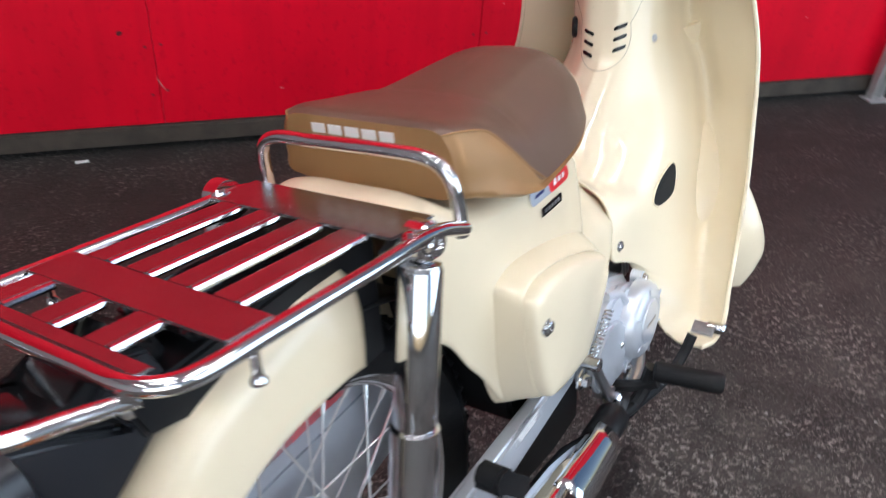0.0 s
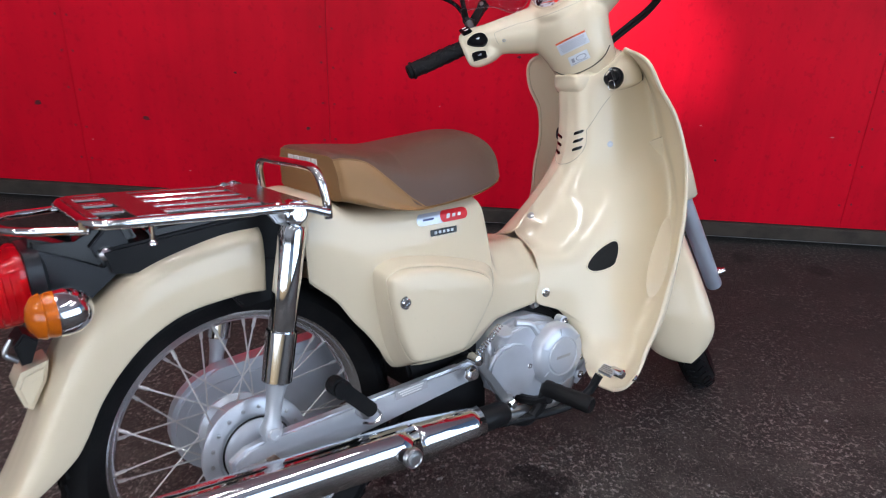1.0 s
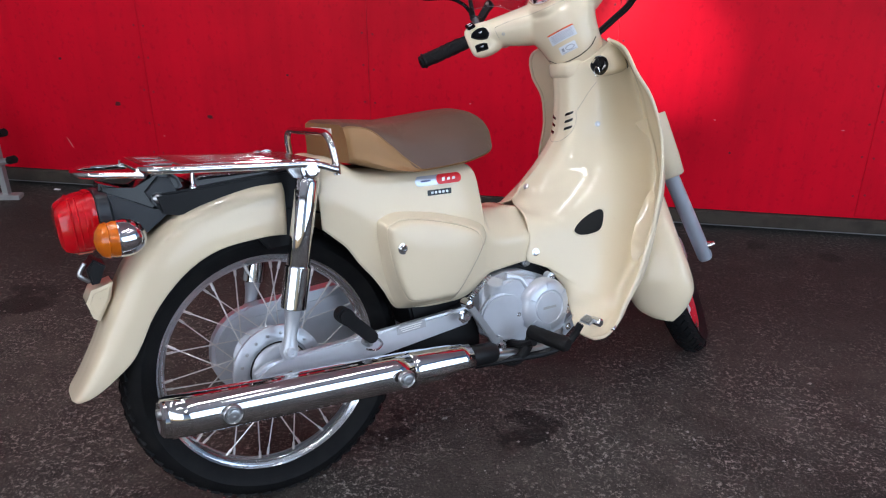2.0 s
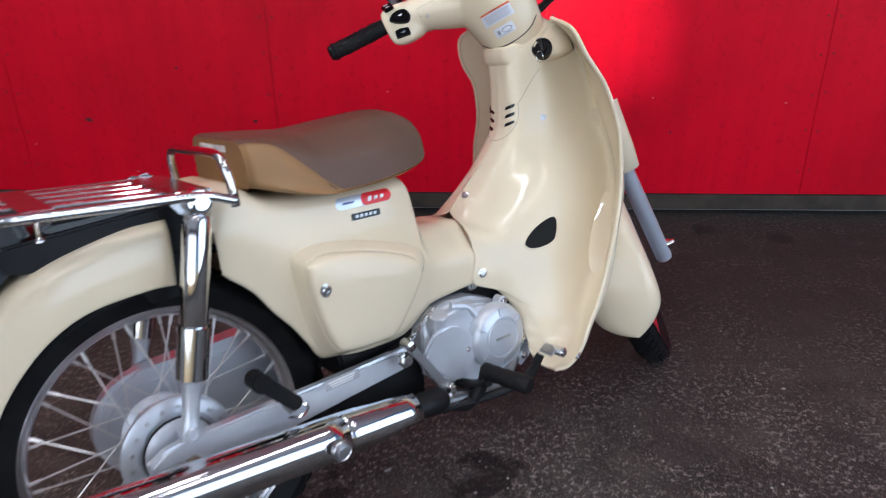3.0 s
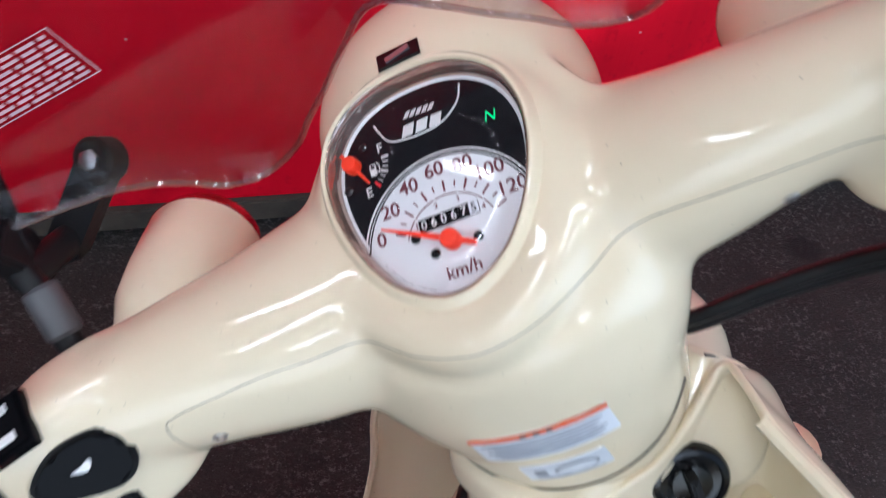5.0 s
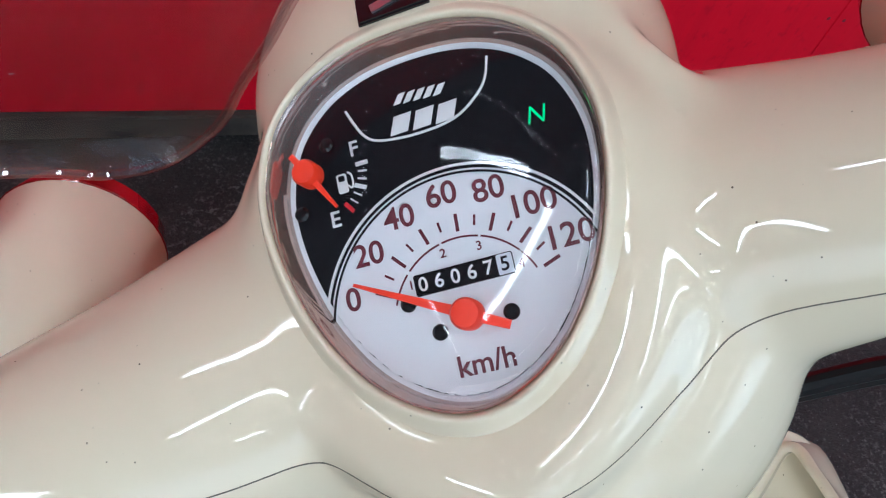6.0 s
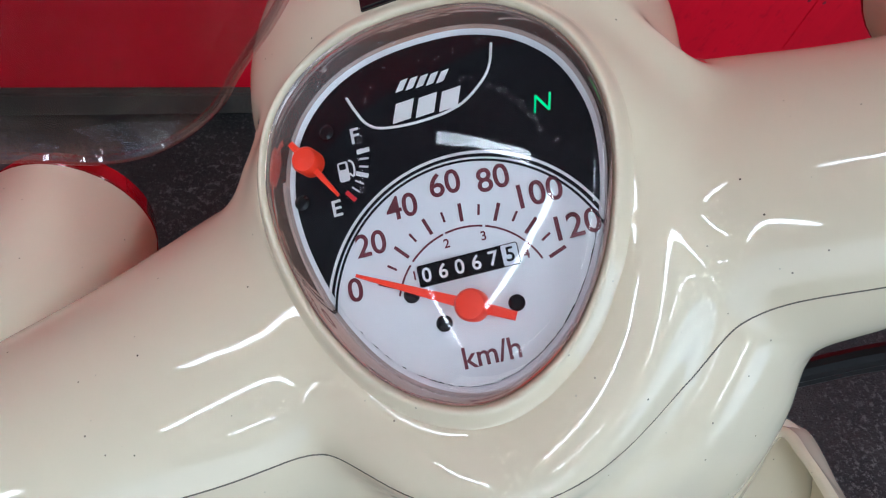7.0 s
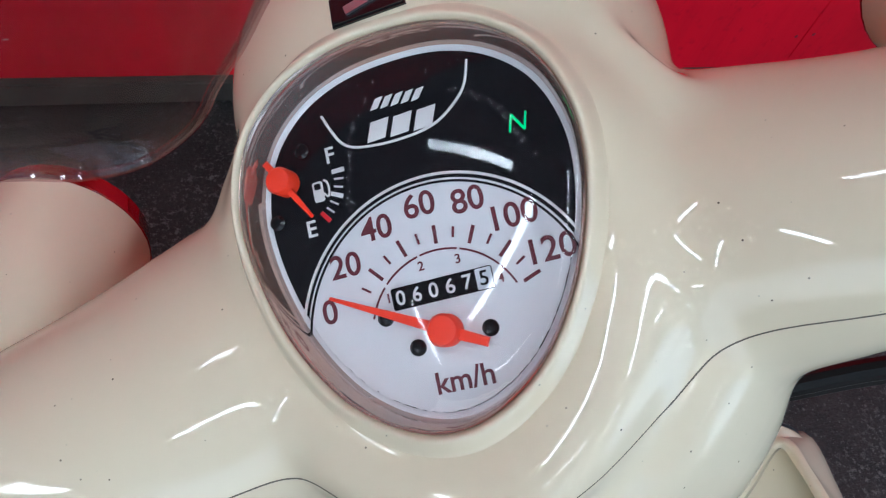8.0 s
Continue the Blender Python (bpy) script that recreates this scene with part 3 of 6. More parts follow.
# seat
SE = [
    (.188, [(0, .748), (.05, .748), (.08, .748), (.092, .7465), (.099, .743)], [(.108, .725), (.110, .700), (.104, .676)]),
    (.200, [(0, .753), (.055, .753), (.087, .752), (.102, .749), (.111, .744)], [(.120, .722), (.122, .695), (.114, .674)]),
    (.235, [(0, .750), (.06, .749), (.092, .746), (.112, .741), (.121, .733)], [(.130, .712), (.133, .685), (.128, .661)]),
    (.270, [(0, .745), (.06, .744), (.095, .738), (.118, .722), (.128, .700)], [(.134, .685), (.137, .665), (.133, .648)]),
    (.300, [(0, .741), (.06, .739), (.093, .731), (.122, .705), (.133, .668)], [(.136, .660), (.137, .650), (.134, .642)]),
    (.330, [(0, .739), (.055, .736), (.088, .725), (.122, .695), (.135, .643)], [(.134, .641), (.133, .640), (.130, .638)]),
    (.43, [(0, .742), (.05, .738), (.078, .726), (.112, .692), (.126, .640)], [(.124, .638), (.122, .637), (.118, .636)]),
    (.482, [(0, .742), (.045, .738), (.072, .725), (.100, .692), (.115, .643)], [(.113, .641), (.110, .640), (.106, .639)]),
    (.517, [(0, .733), (.04, .729), (.066, .716), (.090, .688), (.102, .648)], [(.100, .646), (.097, .645), (.093, .644)]),
    (.538, [(0, .716), (.04, .713), (.06, .706), (.078, .685), (.084, .654)], [(.082, .652), (.079, .651), (.075, .650)]),
    (.548, [(0, .694), (.03, .693), (.045, .690), (.054, .682), (.058, .662)], [(.056, .660), (.053, .659), (.050, .658)]),
    (.551, [(0, .675), (.012, .675), (.018, .675), (.02, .674), (.02, .670)], [(.019, .669), (.018, .668), (.016, .667)]),
]
upper = mirror(loft([[(x, y, z) for y, z in up] for x, up, dn in SE], 90, 30))
lower = [[(x, *up[-1])] + [(x, *q) for q in dn] + [(x, 0, dn[-1][1] - .002)] for x, up, dn in SE]
lower_bm = mirror(loft([[(p[0], p[1], p[2]) for p in r] for r in lower], 90, 16))
seat = part("seat", upper, BROWN, bike, "brown vinyl seat top")
part("seat_skirt", lower_bm, TAN, seat, "tan vinyl seat side", edge=60)
rim_pts = [Vector((SE[0][0], *q)) for q in crom([(y, z) for y, z in SE[0][1]], 30)] + [Vector((SE[0][0], *q)) for q in crom([SE[0][1][-1], *SE[0][2], (0, SE[0][2][-1][1] - .002)], 16)][1:]
rear_face = bmesh.new()
ring = [rear_face.verts.new(p) for p in rim_pts] + [rear_face.verts.new((p.x, -p.y, p.z)) for p in reversed(rim_pts[1:-1])]
rear_face.faces.new(ring)
part("seat_back", rear_face, TAN, seat, smooth=False)
for i in range(5):  # pale maker's mark, drawn as plain bars
    part("mark", box((.0180, .0105, .002), basis((SE[0][0] - .0006, .0575 - i * .0226, .7345), (-1, 0, 0), (0, 1, 0)), .0006), WHITE, seat, smooth=False)
# welt along the meeting of the brown top and the tan sides
for sgn in (-1, 1):
    part("welt", tube([(x, up[-1][0] * sgn, up[-1][1]) for x, up, dn in SE[:6]], .0014, 6, 50), TAN, seat)

# rear mudguard
FE = [  # outer line at the centre (x, z), half width, lower edge of the side
    ((.066, .661), .076, (.054, .556)), ((.0, .661), .076, (.012, .560)), ((-.094, .644), .077, (-.07, .556)), ((-.152, .622), .078, (-.128, .535)), ((-.199, .588), .078, (-.176, .500)),
    ((-.243, .538), .076, (-.214, .458)), ((-.283, .472), .072, (-.242, .412)), ((-.313, .418), .068, (-.268, .380)), ((-.348, .362), .063, (-.325, .342)), ((-.366, .338), .052, (-.358, .330)), ((-.371, .332), .030, (-.369, .328)),
]
ribs = []
for (x, z), w, (lx, lz) in FE:
    ribs.append([(x, 0, z), (x + (lx - x) * .03, w * .55, z + (lz - z) * .03), (x + (lx - x) * .14, w * .88, z + (lz - z) * .14), (x + (lx - x) * .4, w, z + (lz - z) * .4), (x + (lx - x) * .75, w * 1.02, z + (lz - z) * .75), (lx, w, lz)])
fender = thick(part("rear_mudguard", mirror(loft(ribs, 70, 30)), CREAM, bike, "glossy cream rear mudguard"), 0.003)


# wheels
def wheel(nm, c, big, rim_r, half, steer=False, hub_y=0.06):
    put = steered if steer else (lambda b: b)
    hold = part(nm, put(lathe([(rim_r - .004, -.016), (rim_r, -.019), (rim_r + .001, -.016), (rim_r - .008, -.011), (rim_r - .014, -.004), (rim_r - .016, 0), (rim_r - .014, .004), (rim_r - .008, .011), (rim_r + .001, .016), (rim_r, .019), (rim_r - .004, .016), (rim_r - .012, .012), (rim_r - .018, .004), (rim_r - .0195, 0), (rim_r - .018, -.004), (rim_r - .012, -.012), (rim_r - .004, -.016)], c, (0, 1, 0), 96, caps=False)), RIM, bike, "chromed spoked wheel rim")
    prof = [(rim_r - .004, -.015), (rim_r + .012, -half * .8), (rim_r + .03, -half), (big - .02, -half * .92), (big - .006, -half * .6), (big, -half * .2), (big, half * .2), (big - .006, half * .6), (big - .02, half * .92), (rim_r + .03, half), (rim_r + .012, half * .8), (rim_r - .004, .015)]
    tb = lathe(prof, c, (0, 1, 0), 96, caps=False)
    part("tyre", put(tb), RUBBER, hold, "black road tyre")
    # raised tread blocks
    tr = bmesh.new()
    for i in range(64):
        a = 2 * math.pi * i / 64
        for s in (-1, 1):
            e = Vector((math.cos(a), 0, math.sin(a)))
            t = Vector((-math.sin(a), 0, math.cos(a)))
            o = Vector(c) + e * (big - .0015)
            m = basis(o + Vector((0, s * half * .42, 0)) - e * .0015, e - Vector((0, -s * .35, 0)), t + Vector((0, s * .5, 0)))
            box((big * .062, half * .52, .006), m, 0, tr)
    part("tread", put(tr), RUBBER, hold, smooth=False)
    hb = lathe([(.012, -hub_y - .012), (.03, -hub_y - .012), (.04, -hub_y), (.062, -hub_y * .8), (.066, -hub_y * .55), (.058, -hub_y * .5), (.056, hub_y * .4), (.066, hub_y * .5), (.066, hub_y * .6), (.04, hub_y), (.012, hub_y + .01)], c, (0, 1, 0), 48)
    part("hub", put(hb), ALU, hold, "silver wheel hub")
    for i in range(36):
        a = 2 * math.pi * (i + .5 * (i % 2)) / 36
        s = -1 if i % 2 else 1
        b2 = a + (.55 if (i // 2) % 2 else -.55)
        p0 = Vector(c) + Vector((.062 * math.cos(b2), s * hub_y * .55, .062 * math.sin(b2)))
        p1 = Vector(c) + Vector(((rim_r - .017) * math.cos(a), s * .004, (rim_r - .017) * math.sin(a)))
        sp = tube([p0, p1], .0015, 6)
        tube([p1 + (p0 - p1).normalized() * .016, p1], .003, 6, bm=sp)
        part("spoke", put(sp), SPOKE, hold)
    return hold


REAR = (0, 0, .287)
rear_wheel = wheel("rear_wheel", REAR, .287, .2265, .036)
FRONT = (1.140, 0, .256)
front_wheel = wheel("front_wheel", FRONT, .275, .2265, .033, True, .045)

# hub drum, brake panel and chain case of the rear wheel
drum = lathe([(.03, -.052), (.088, -.052), (.092, -.056), (.092, -.062), (.086, -.066), (.066, -.067), (.064, -.062), (.058, -.062), (.057, -.070), (.045, -.078), (.02, -.080), (.0005, -.080)], REAR, (0, 1, 0), 64)
part("brake_drum", drum, ALU, rear_wheel, "silver drum hub")
for i in range(18):
    a = 2 * math.pi * i / 18
    part("rivet", lathe([(.0035, 0), (.0035, .002), (.0002, .003)], (.077 * math.cos(a), -.066, .287 + .077 * math.sin(a)), (0, -1, 0), 8), STEEL, rear_wheel)


def pill(x0, z0, r0, x1, z1, r1, n=14):
    """Outline round two circles."""
    a = math.atan2(z1 - z0, x1 - x0)
    b = math.acos(max(-1, min(1, (r0 - r1) / math.hypot(x1 - x0, z1 - z0))))
    out = [(x0 + r0 * math.cos(a + t), z0 + r0 * math.sin(a + t)) for t in np.linspace(b, 2 * math.pi - b, n)]
    return out + [(x1 + r1 * math.cos(a + t), z1 + r1 * math.sin(a + t)) for t in np.linspace(-b, b, n)]


part("chain_case", slab(pill(0, .287, .098, .37, .325, .062), .075, .112, .008), ALU, bike, "pale silver chain case", edge=50)
part("case_rib", slab(pill(0, .287, .075, .37, .325, .042), .071, .0748, .003), ALU, bike, edge=50)

part("hub_groove", lathe([(.0555, -.0665), (.0575, -.0685), (.0600, -.0665)], REAR, (0, 1, 0), 64, caps=False), BLACK, rear_wheel, "dark groove round the hub cap")
# swing arms
RUST = mat("rusty_steel", (0.20, 0.10, 0.06), 0.6, metal=0.4, vary=0.8, scale=90, second=(0.34, 0.30, 0.27))
ARM = [(-.062, .272), (-.062, .312), (-.035, .326), (.0, .328), (.41, .324), (.43, .305), (.41, .285), (.21, .277), (-.02, .262)]
for sgn in (-1, 1):
    arm = part("swing_arm", slab(ARM, sgn * .100, sgn * .124, .006), ALU, bike, "silver painted swing arm", edge=50)
    ax = lathe([(.0165, 0), (.0165, .004), (.011, .005), (.011, .014), (.006, .015), (.006, .022), (.0004, .022)], (0, sgn * .124, .287), (0, sgn, 0), 6)
    part("axle_nut", ax, RUST, arm, "rusty steel axle nut")
    part("chain_adjuster", box((.05, .006, .03), pose(-.035, sgn * .128, .287), .002), STEEL, arm)
    part("adjuster_bolt", tube([(-.085, sgn * .118, .287), (-.05, sgn * .118, .287)], .005, 8), STEEL, arm)
label = part("label", box((.068, .017, .0008), basis((.272, -.1246, .318), (0, -1, 0), (1, 0, 0)), 0), mat("grey_label", (0.42, 0.43, 0.46), 0.4), arm, smooth=False)
for i in range(3):
    part("print_bar", box((.054 - .006 * i, .0022, .0006), basis((.271, -.1252, .3225 - i * .0045), (0, -1, 0), (1, 0, 0))), WHITE, label, smooth=False)
part("pivot_bolt", lathe([(.016, 0), (.016, .003), (.010, .004), (.010, .013), (.0004, .013)], (.389, -.145, .316), (0, -1, 0), 6), CHROME, bike)

# shock absorbers
for sgn in (-1, 1):
    top, bot = Vector((.098, sgn * .128, .682)), Vector((.006, sgn * .128, .346))
    d = (bot - top).normalized()
    ln = (bot - top).length
    sh = part("shock_absorber", lathe([(.012, .018), (.019, .02), (.0215, .026), (.0215, ln * .56), (.0205, ln * .565)], top, d, 40), CHROME, bike, "chromed shock absorber")
    part("lower_sleeve", lathe([(.0222, ln * .53), (.0242, ln * .532), (.0242, ln * .76), (.0228, ln * .765), (.012, ln * .765)], top, d, 40), CHROME, sh)
    part("lower_leg", lathe([(.019, ln * .755), (.0175, ln * .77), (.0135, ln * .84), (.0125, ln * .93), (.016, ln * .97), (.017, ln), (.012, ln * 1.045), (.0004, ln * 1.05)], top, d, 32), ALU, sh, "silver cast lower leg")
    for p, r, made in ((top, .016, CHROME), (bot, .013, ALU)):
        part("mount_bolt", lathe([(r * 1.25, -.010), (r * 1.25, .008), (r * 1.1, .011), (r * .8, .0115), (r * .8, .017), (r * .68, .019), (r * .35, .019), (r * .3, .017), (.0004, .017)], p, (0, sgn, 0), 24), made, sh, "mounting nut with washer")
    part("mount_bracket", slab([(.062, .684), (.085, .692), (.116, .688), (.112, .665), (.09, .660), (.072, .668)], sgn * .104, sgn * .120, .003), STEEL, sh)

# black inner frame and engine cradle
frame_bm = bmesh.new()
slab([(.12, .66), (.11, .53), (.02, .53), (-.02, .6), (-.16, .635), (-.17, .672), (.1, .676)], -.055, .055, .004, bm=frame_bm)
slab([(.27, .50), (.30, .43), (.42, .37), (.46, .22), (.37, .235), (.30, .29)], -.084, .084, .006, bm=frame_bm)
slab([(.40, .37), (.52, .39), (.70, .36), (.70, .30), (.45, .30)], -.085, .085, .006, bm=frame_bm)
part("frame", frame_bm, BLACK, bike, "black painted frame", edge=40)
inner = loft([[(math.cos(a) * .325, y, .287 + math.sin(a) * .325) for y in (-.06, -.03, 0, .03, .06)] for a in np.radians([5, 30, 60, 90, 120, 140])], 40, 8)
thick(part("inner_mudguard", inner, BLACK, bike), .003)
part("stay_plate", slab([(.222, .246), (.282, .286), (.340, .318), (.421, .330), (.445, .256), (.440, .198), (.357, .204), (.256, .216)], -.116, -.09, .006), BLACK, bike, edge=40)

# engine
CASE = [(.442, .255), (.452, .345), (.475, .368), (.52, .376), (.575, .368), (.625, .345), (.668, .290), (.682, .235), (.672, .205), (.61, .185), (.51, .20)]
engine = part("engine", slab(CASE, -.125, .12, .012, seg=3), ALU, bike, "silver painted engine case", edge=40)
part("case_cover", slab(around(CASE, 0, .86) and [(p[0], p[2]) for p in around(CASE, 0, .9)], -.142, -.124, .006, seg=3), ALU, engine, edge=40)
ccx, ccz = .598, .287
cc = lathe([(.064, .0), (.064, .012), (.060, .022), (.054, .027), (.040, .030), (.038, .028), (.036, .028), (.034, .031), (.0004, .032)], (ccx, -.140, ccz), (0, -1, 0), 56)
clutch = part("clutch_cover", cc, ALU, engine, "round silver engine cover")
for i in range(6):
    a = math.pi / 6 + i * math.pi / 3
    part("rib", box((.018, .003, .003), basis((ccx + .049 * math.cos(a), -.1685, ccz + .049 * math.sin(a)), (0, -1, 0), (math.cos(a), 0, math.sin(a))), .0008), ALU, clutch)
part("maker_bar", box((.036, .0055, .0012), basis((ccx, -.1722, ccz), (0, -1, 0), (1, 0, -.05)), .0004), STEEL, clutch)
for bx, bz in ((.664, .256), (.665, .216), (.527, .284), (.628, .345), (.565, .212), (.478, .228)):
    boss = lathe([(.011, -.012), (.0105, .006), (.008, .007)], (bx, -.140, bz), (0, -1, 0), 14)
    part("boss", boss, ALU, engine)
    part("bolt", bolt((bx, -.1475, bz), (0, -1, 0), .0055, .006), CHROME, engine)
cap_o = Vector((.484, -.122, .346))
oil = part("oil_cap", lathe([(.0215, -.012), (.0215, .006), (.019, .010), (.0185, .020), (.0165, .022), (.0004, .0225)], cap_o, (0, -.38, .92), 28), ALU, engine, "silver oil filler cap")
for sx, sz, w_, h_ in ((.474, .285, .003, .046), (.505, .285, .003, .046), (.4895, .3075, .034, .003), (.4895, .2625, .034, .003)):
    part("case_rib", box((w_, h_, .006), basis((sx, -.1425, sz), (0, -1, 0), (1, 0, 0)), .001), ALU, engine)
part("case_ridge", tube([(.515, -.130, .372), (.545, -.138, .362), (.560, -.142, .340)], .007, 10, 20), ALU, engine)
part("kick_shaft", lathe([(.0145, -.004), (.0145, .010), (.010, .012), (.009, .022), (.0004, .023)], (.463, -.140, .243), (0, -1, 0), 18), STEEL, engine, "worn steel kick shaft")
part("crank_case_rim", slab(pill(.478, .29, .052, .50, .285, .05), -.152, -.138, .005), ALU, engine, edge=50)
part("front_boss", slab([(.64, .21), (.70, .245), (.705, .215), (.665, .19)], -.14, -.11, .004), ALU, engine)
fins = bmesh.new()
for i in range(7):
    box((.005, .15, .12), pose(.665 + i * .013, 0, .325, 0, -12, 0), .001, fins)
box((.09, .09, .09), pose(.71, 0, .32, 0, -12, 0), .005, fins)
part("cylinder_fins", fins, STEEL, engine, "dark finned cylinder", smooth=False)
part("air_hose", tube([(.575, -.03, .40), (.60, -.07, .388), (.64, -.085, .37), (.67, -.085, .345)], .014, 10), BLACK, engine)
part("mount_nut", lathe([(.011, -.006), (.011, .004), (.0075, .005), (.0075, .011), (.0004, .012)], (.600, -.088, .377), (0, -1, 0), 6), STEEL, engine)

# exhaust
m0, m1 = Vector((-.252, -.188, .316)), Vector((.345, -.178, .240))
md, ml = (m1 - m0).normalized(), (m1 - m0).length
muf = part("muffler", lathe([(.012, .006), (.022, .004), (.028, 0), (.034, .004), (.0365, .014), (.0365, ml * .84), (.033, ml * .93), (.022, ml), (.017, ml * 1.03)], m0, md, 48), CHROME, bike, "chromed muffler")
part("tail_pipe", lathe([(.009, .012), (.009, -.003), (.0075, -.003), (.007, .01)], m0 + Vector((0, 0, .008)), md, 20, caps=False), STEEL, muf)
hs = []
for t in np.linspace(.02, .80, 14):
    c = m0 + md * (ml * t)
    r = .0392
    hs.append([(c.x, c.y + r * math.cos(a), c.z + r * math.sin(a)) for a in np.radians(np.linspace(110, 262, 15))])
thick(part("heat_shield", grid(hs), CHROME, muf, "chromed heat shield"), .0015)
hs2 = []
for t in np.linspace(.79, 1.04, 8):
    c = m0 + md * (ml * t)
    r = .0385 - max(0, t - .9) * .03
    hs2.append([(c.x, c.y + r * math.cos(a), c.z + r * math.sin(a)) for a in np.radians(np.linspace(95, 200, 12))])
thick(part("upper_shield", grid(hs2), CHROME, muf), .0015)
for q in ((.197, .260), (-.139, .302)):
    part("shield_bolt", lathe([(.0175, -.004), (.0175, .003), (.0155, .005), (.013, .003), (.0105, .003), (.0095, .008), (.005, .009), (.0004, .008)], (q[0], -.2305, q[1]), (0, -1, 0), 28), STEEL, muf, "chromed bolt with washer")
part("exhaust_pipe", tube([(.345, -.178, .240), (.42, -.172, .222), (.52, -.160, .198), (.60, -.148, .192), (.655, -.125, .212), (.69, -.085, .258), (.715, -.05, .30)], .0135, 16, 60), STEEL, muf, "dull steel exhaust pipe")
part("collar", lathe([(.021, 0), (.0235, .004), (.0235, .075), (.018, .085)], (.355, -.179, .238), (.998, .04, -.12), 24), BLACK, muf)

# foot controls
peg_bar = tube([(.50, -.10, .215), (.512, -.17, .222), (.52, -.21, .238)], .010, 10)
peg = part("foot_rest", peg_bar, BLACK, bike, "black foot rest bar")
part("rubber_sleeve", lathe([(.006, 0), (.0155, .002), (.0165, .01), (.0155, .02), (.0165, .03), (.0155, .04), (.0165, .05), (.0155, .06), (.0165, .07), (.0165, .095), (.013, .1), (.0004, .1)], (.514, -.205, .262), (.026, -.093, -.012), 16), RUBBER, peg, "ribbed black rubber sleeve")
part("rest_drop", tube([(.525, -.20, .26), (.515, -.19, .22), (.49, -.175, .19), (.46, -.16, .20)], .011, 10), BLACK, peg)
ped = part("brake_pedal", tube([(.40, -.15, .20), (.47, -.175, .20), (.56, -.20, .198), (.615, -.215, .215), (.64, -.225, .25)], .0085, 10), BLACK, bike, "black brake pedal arm")
padb = box((.034, .022, .007), basis((.650, -.238, .258), (-.35, 0, .94), (0, 1, 0)), .003)
pad = part("pedal_pad", padb, STEEL, ped, "ribbed steel pedal pad")
for i in range(5):
    part("ridge", box((.032, .0022, .002), basis((.642 + i * .004, -.238, .2595 + i * .0015), (-.35, 0, .94), (0, 1, 0))), STEEL, pad, smooth=False)
part("pad_end", lathe([(.0095, -.012), (.0095, .012), (.006, .015), (.0004, .015)], (.66, -.255, .258), (0, -1, 0), 14), CHROME, ped)
kick = part("brake_arm", slab([(.385, .345), (.398, .352), (.47, .232), (.455, .222)], -.166, -.158, .002), STEEL, bike, "steel brake arm")
part("clevis", lathe([(.010, -.012), (.010, .012), (.006, .014), (.0004, .014)], (.391, -.160, .348), (0, -1, 0), 12), CHROME, kick)
part("pivot", lathe([(.012, -.01), (.012, .012), (.007, .016), (.0004, .016)], (.462, -.16, .232), (0, -1, 0), 6), CHROME, kick)
coil = [(.391 + (.455 - .391) * t + .0055 * math.cos(t * 2 * math.pi * 13) * .55, -.160 + .0055 * math.sin(t * 2 * math.pi * 13), .35 + (.395 - .35) * t - .0055 * math.cos(t * 2 * math.pi * 13) * .8) for t in np.linspace(0, 1, 150)]
part("spring", tube(coil, .0011, 5, 300), CHROME, kick, "coil return spring")

# folded passenger foot rest
pr = part("passenger_rest", tube([(.165, -.124, .318), (.162, -.15, .322), (.155, -.165, .335)], .009, 8), STEEL, bike)
part("rubber_sleeve", slab(pill(.112, .398, .0125, .160, .342, .0125), -.182, -.158, .006, seg=2), RUBBER, pr, "black rubber sleeve", edge=50)
part("rubber_end", slab(pill(.109, .401, .0155, .114, .395, .0155), -.185, -.155, .004), RUBBER, pr, edge=50)
part("return_wire", tube([(.15, -.16, .315), (.17, -.165, .31), (.186, -.16, .318), (.176, -.15, .33)], .0025, 6), CHROME, pr)

# luggage rack
def rz(x):
    return .703 - .125 * x


def side_bar(y, sgn):
    return [(.148, y + sgn * .002, rz(.148) - .012), (.10, y, rz(.1)), (0, y, rz(0)), (-.10, y, rz(-.1)), (-.150, y, rz(-.15)), (-.176, y - sgn * .008, rz(-.176)), (-.189, y - sgn * .032, rz(-.189))]


RIGHT_Y, LEFT_Y = -.140, .104
rack = part("luggage_rack", tube(side_bar(RIGHT_Y, -1) + [(-.190, -.06, rz(-.19)), (-.190, .03, rz(-.19))] + side_bar(LEFT_Y, 1)[::-1], .0072, 14, 190), CHROME, bike, "chromed tube luggage rack")
part("grab_loop", tube([(.150, -.136, rz(.146) - .022), (.149, -.137, rz(.146) + .008), (.147, -.131, .724), (.147, -.108, .739), (.148, -.05, .740), (.148, .03, .738), (.146, .080, .737), (.145, .101, .722), (.146, .106, rz(.146) + .006), (.147, .106, rz(.146) - .020)], .0072, 14, 120), CHROME, rack)
GUARD = [(-.186, -.114), (-.222, -.098), (-.255, -.084), (-.276, -.062), (-.284, -.025), (-.284, .008), (-.276, .042), (-.255, .062), (-.222, .074), (-.186, .088)]
part("light_guard", tube([(x, y, rz(x) - .010) for x, y in GUARD], .0062, 12, 90), CHROME, rack)


def flat(x0, x1, y0, y1, dz=.006, t=.003, bevel=.0012):
    bm = bmesh.new()
    c = Vector(((x0 + x1) / 2, (y0 + y1) / 2, rz((x0 + x1) / 2) + dz))
    return box((abs(x1 - x0), abs(y1 - y0), t), basis(c, (.124, 0, .992), (1, 0, -.125)), bevel, bm)


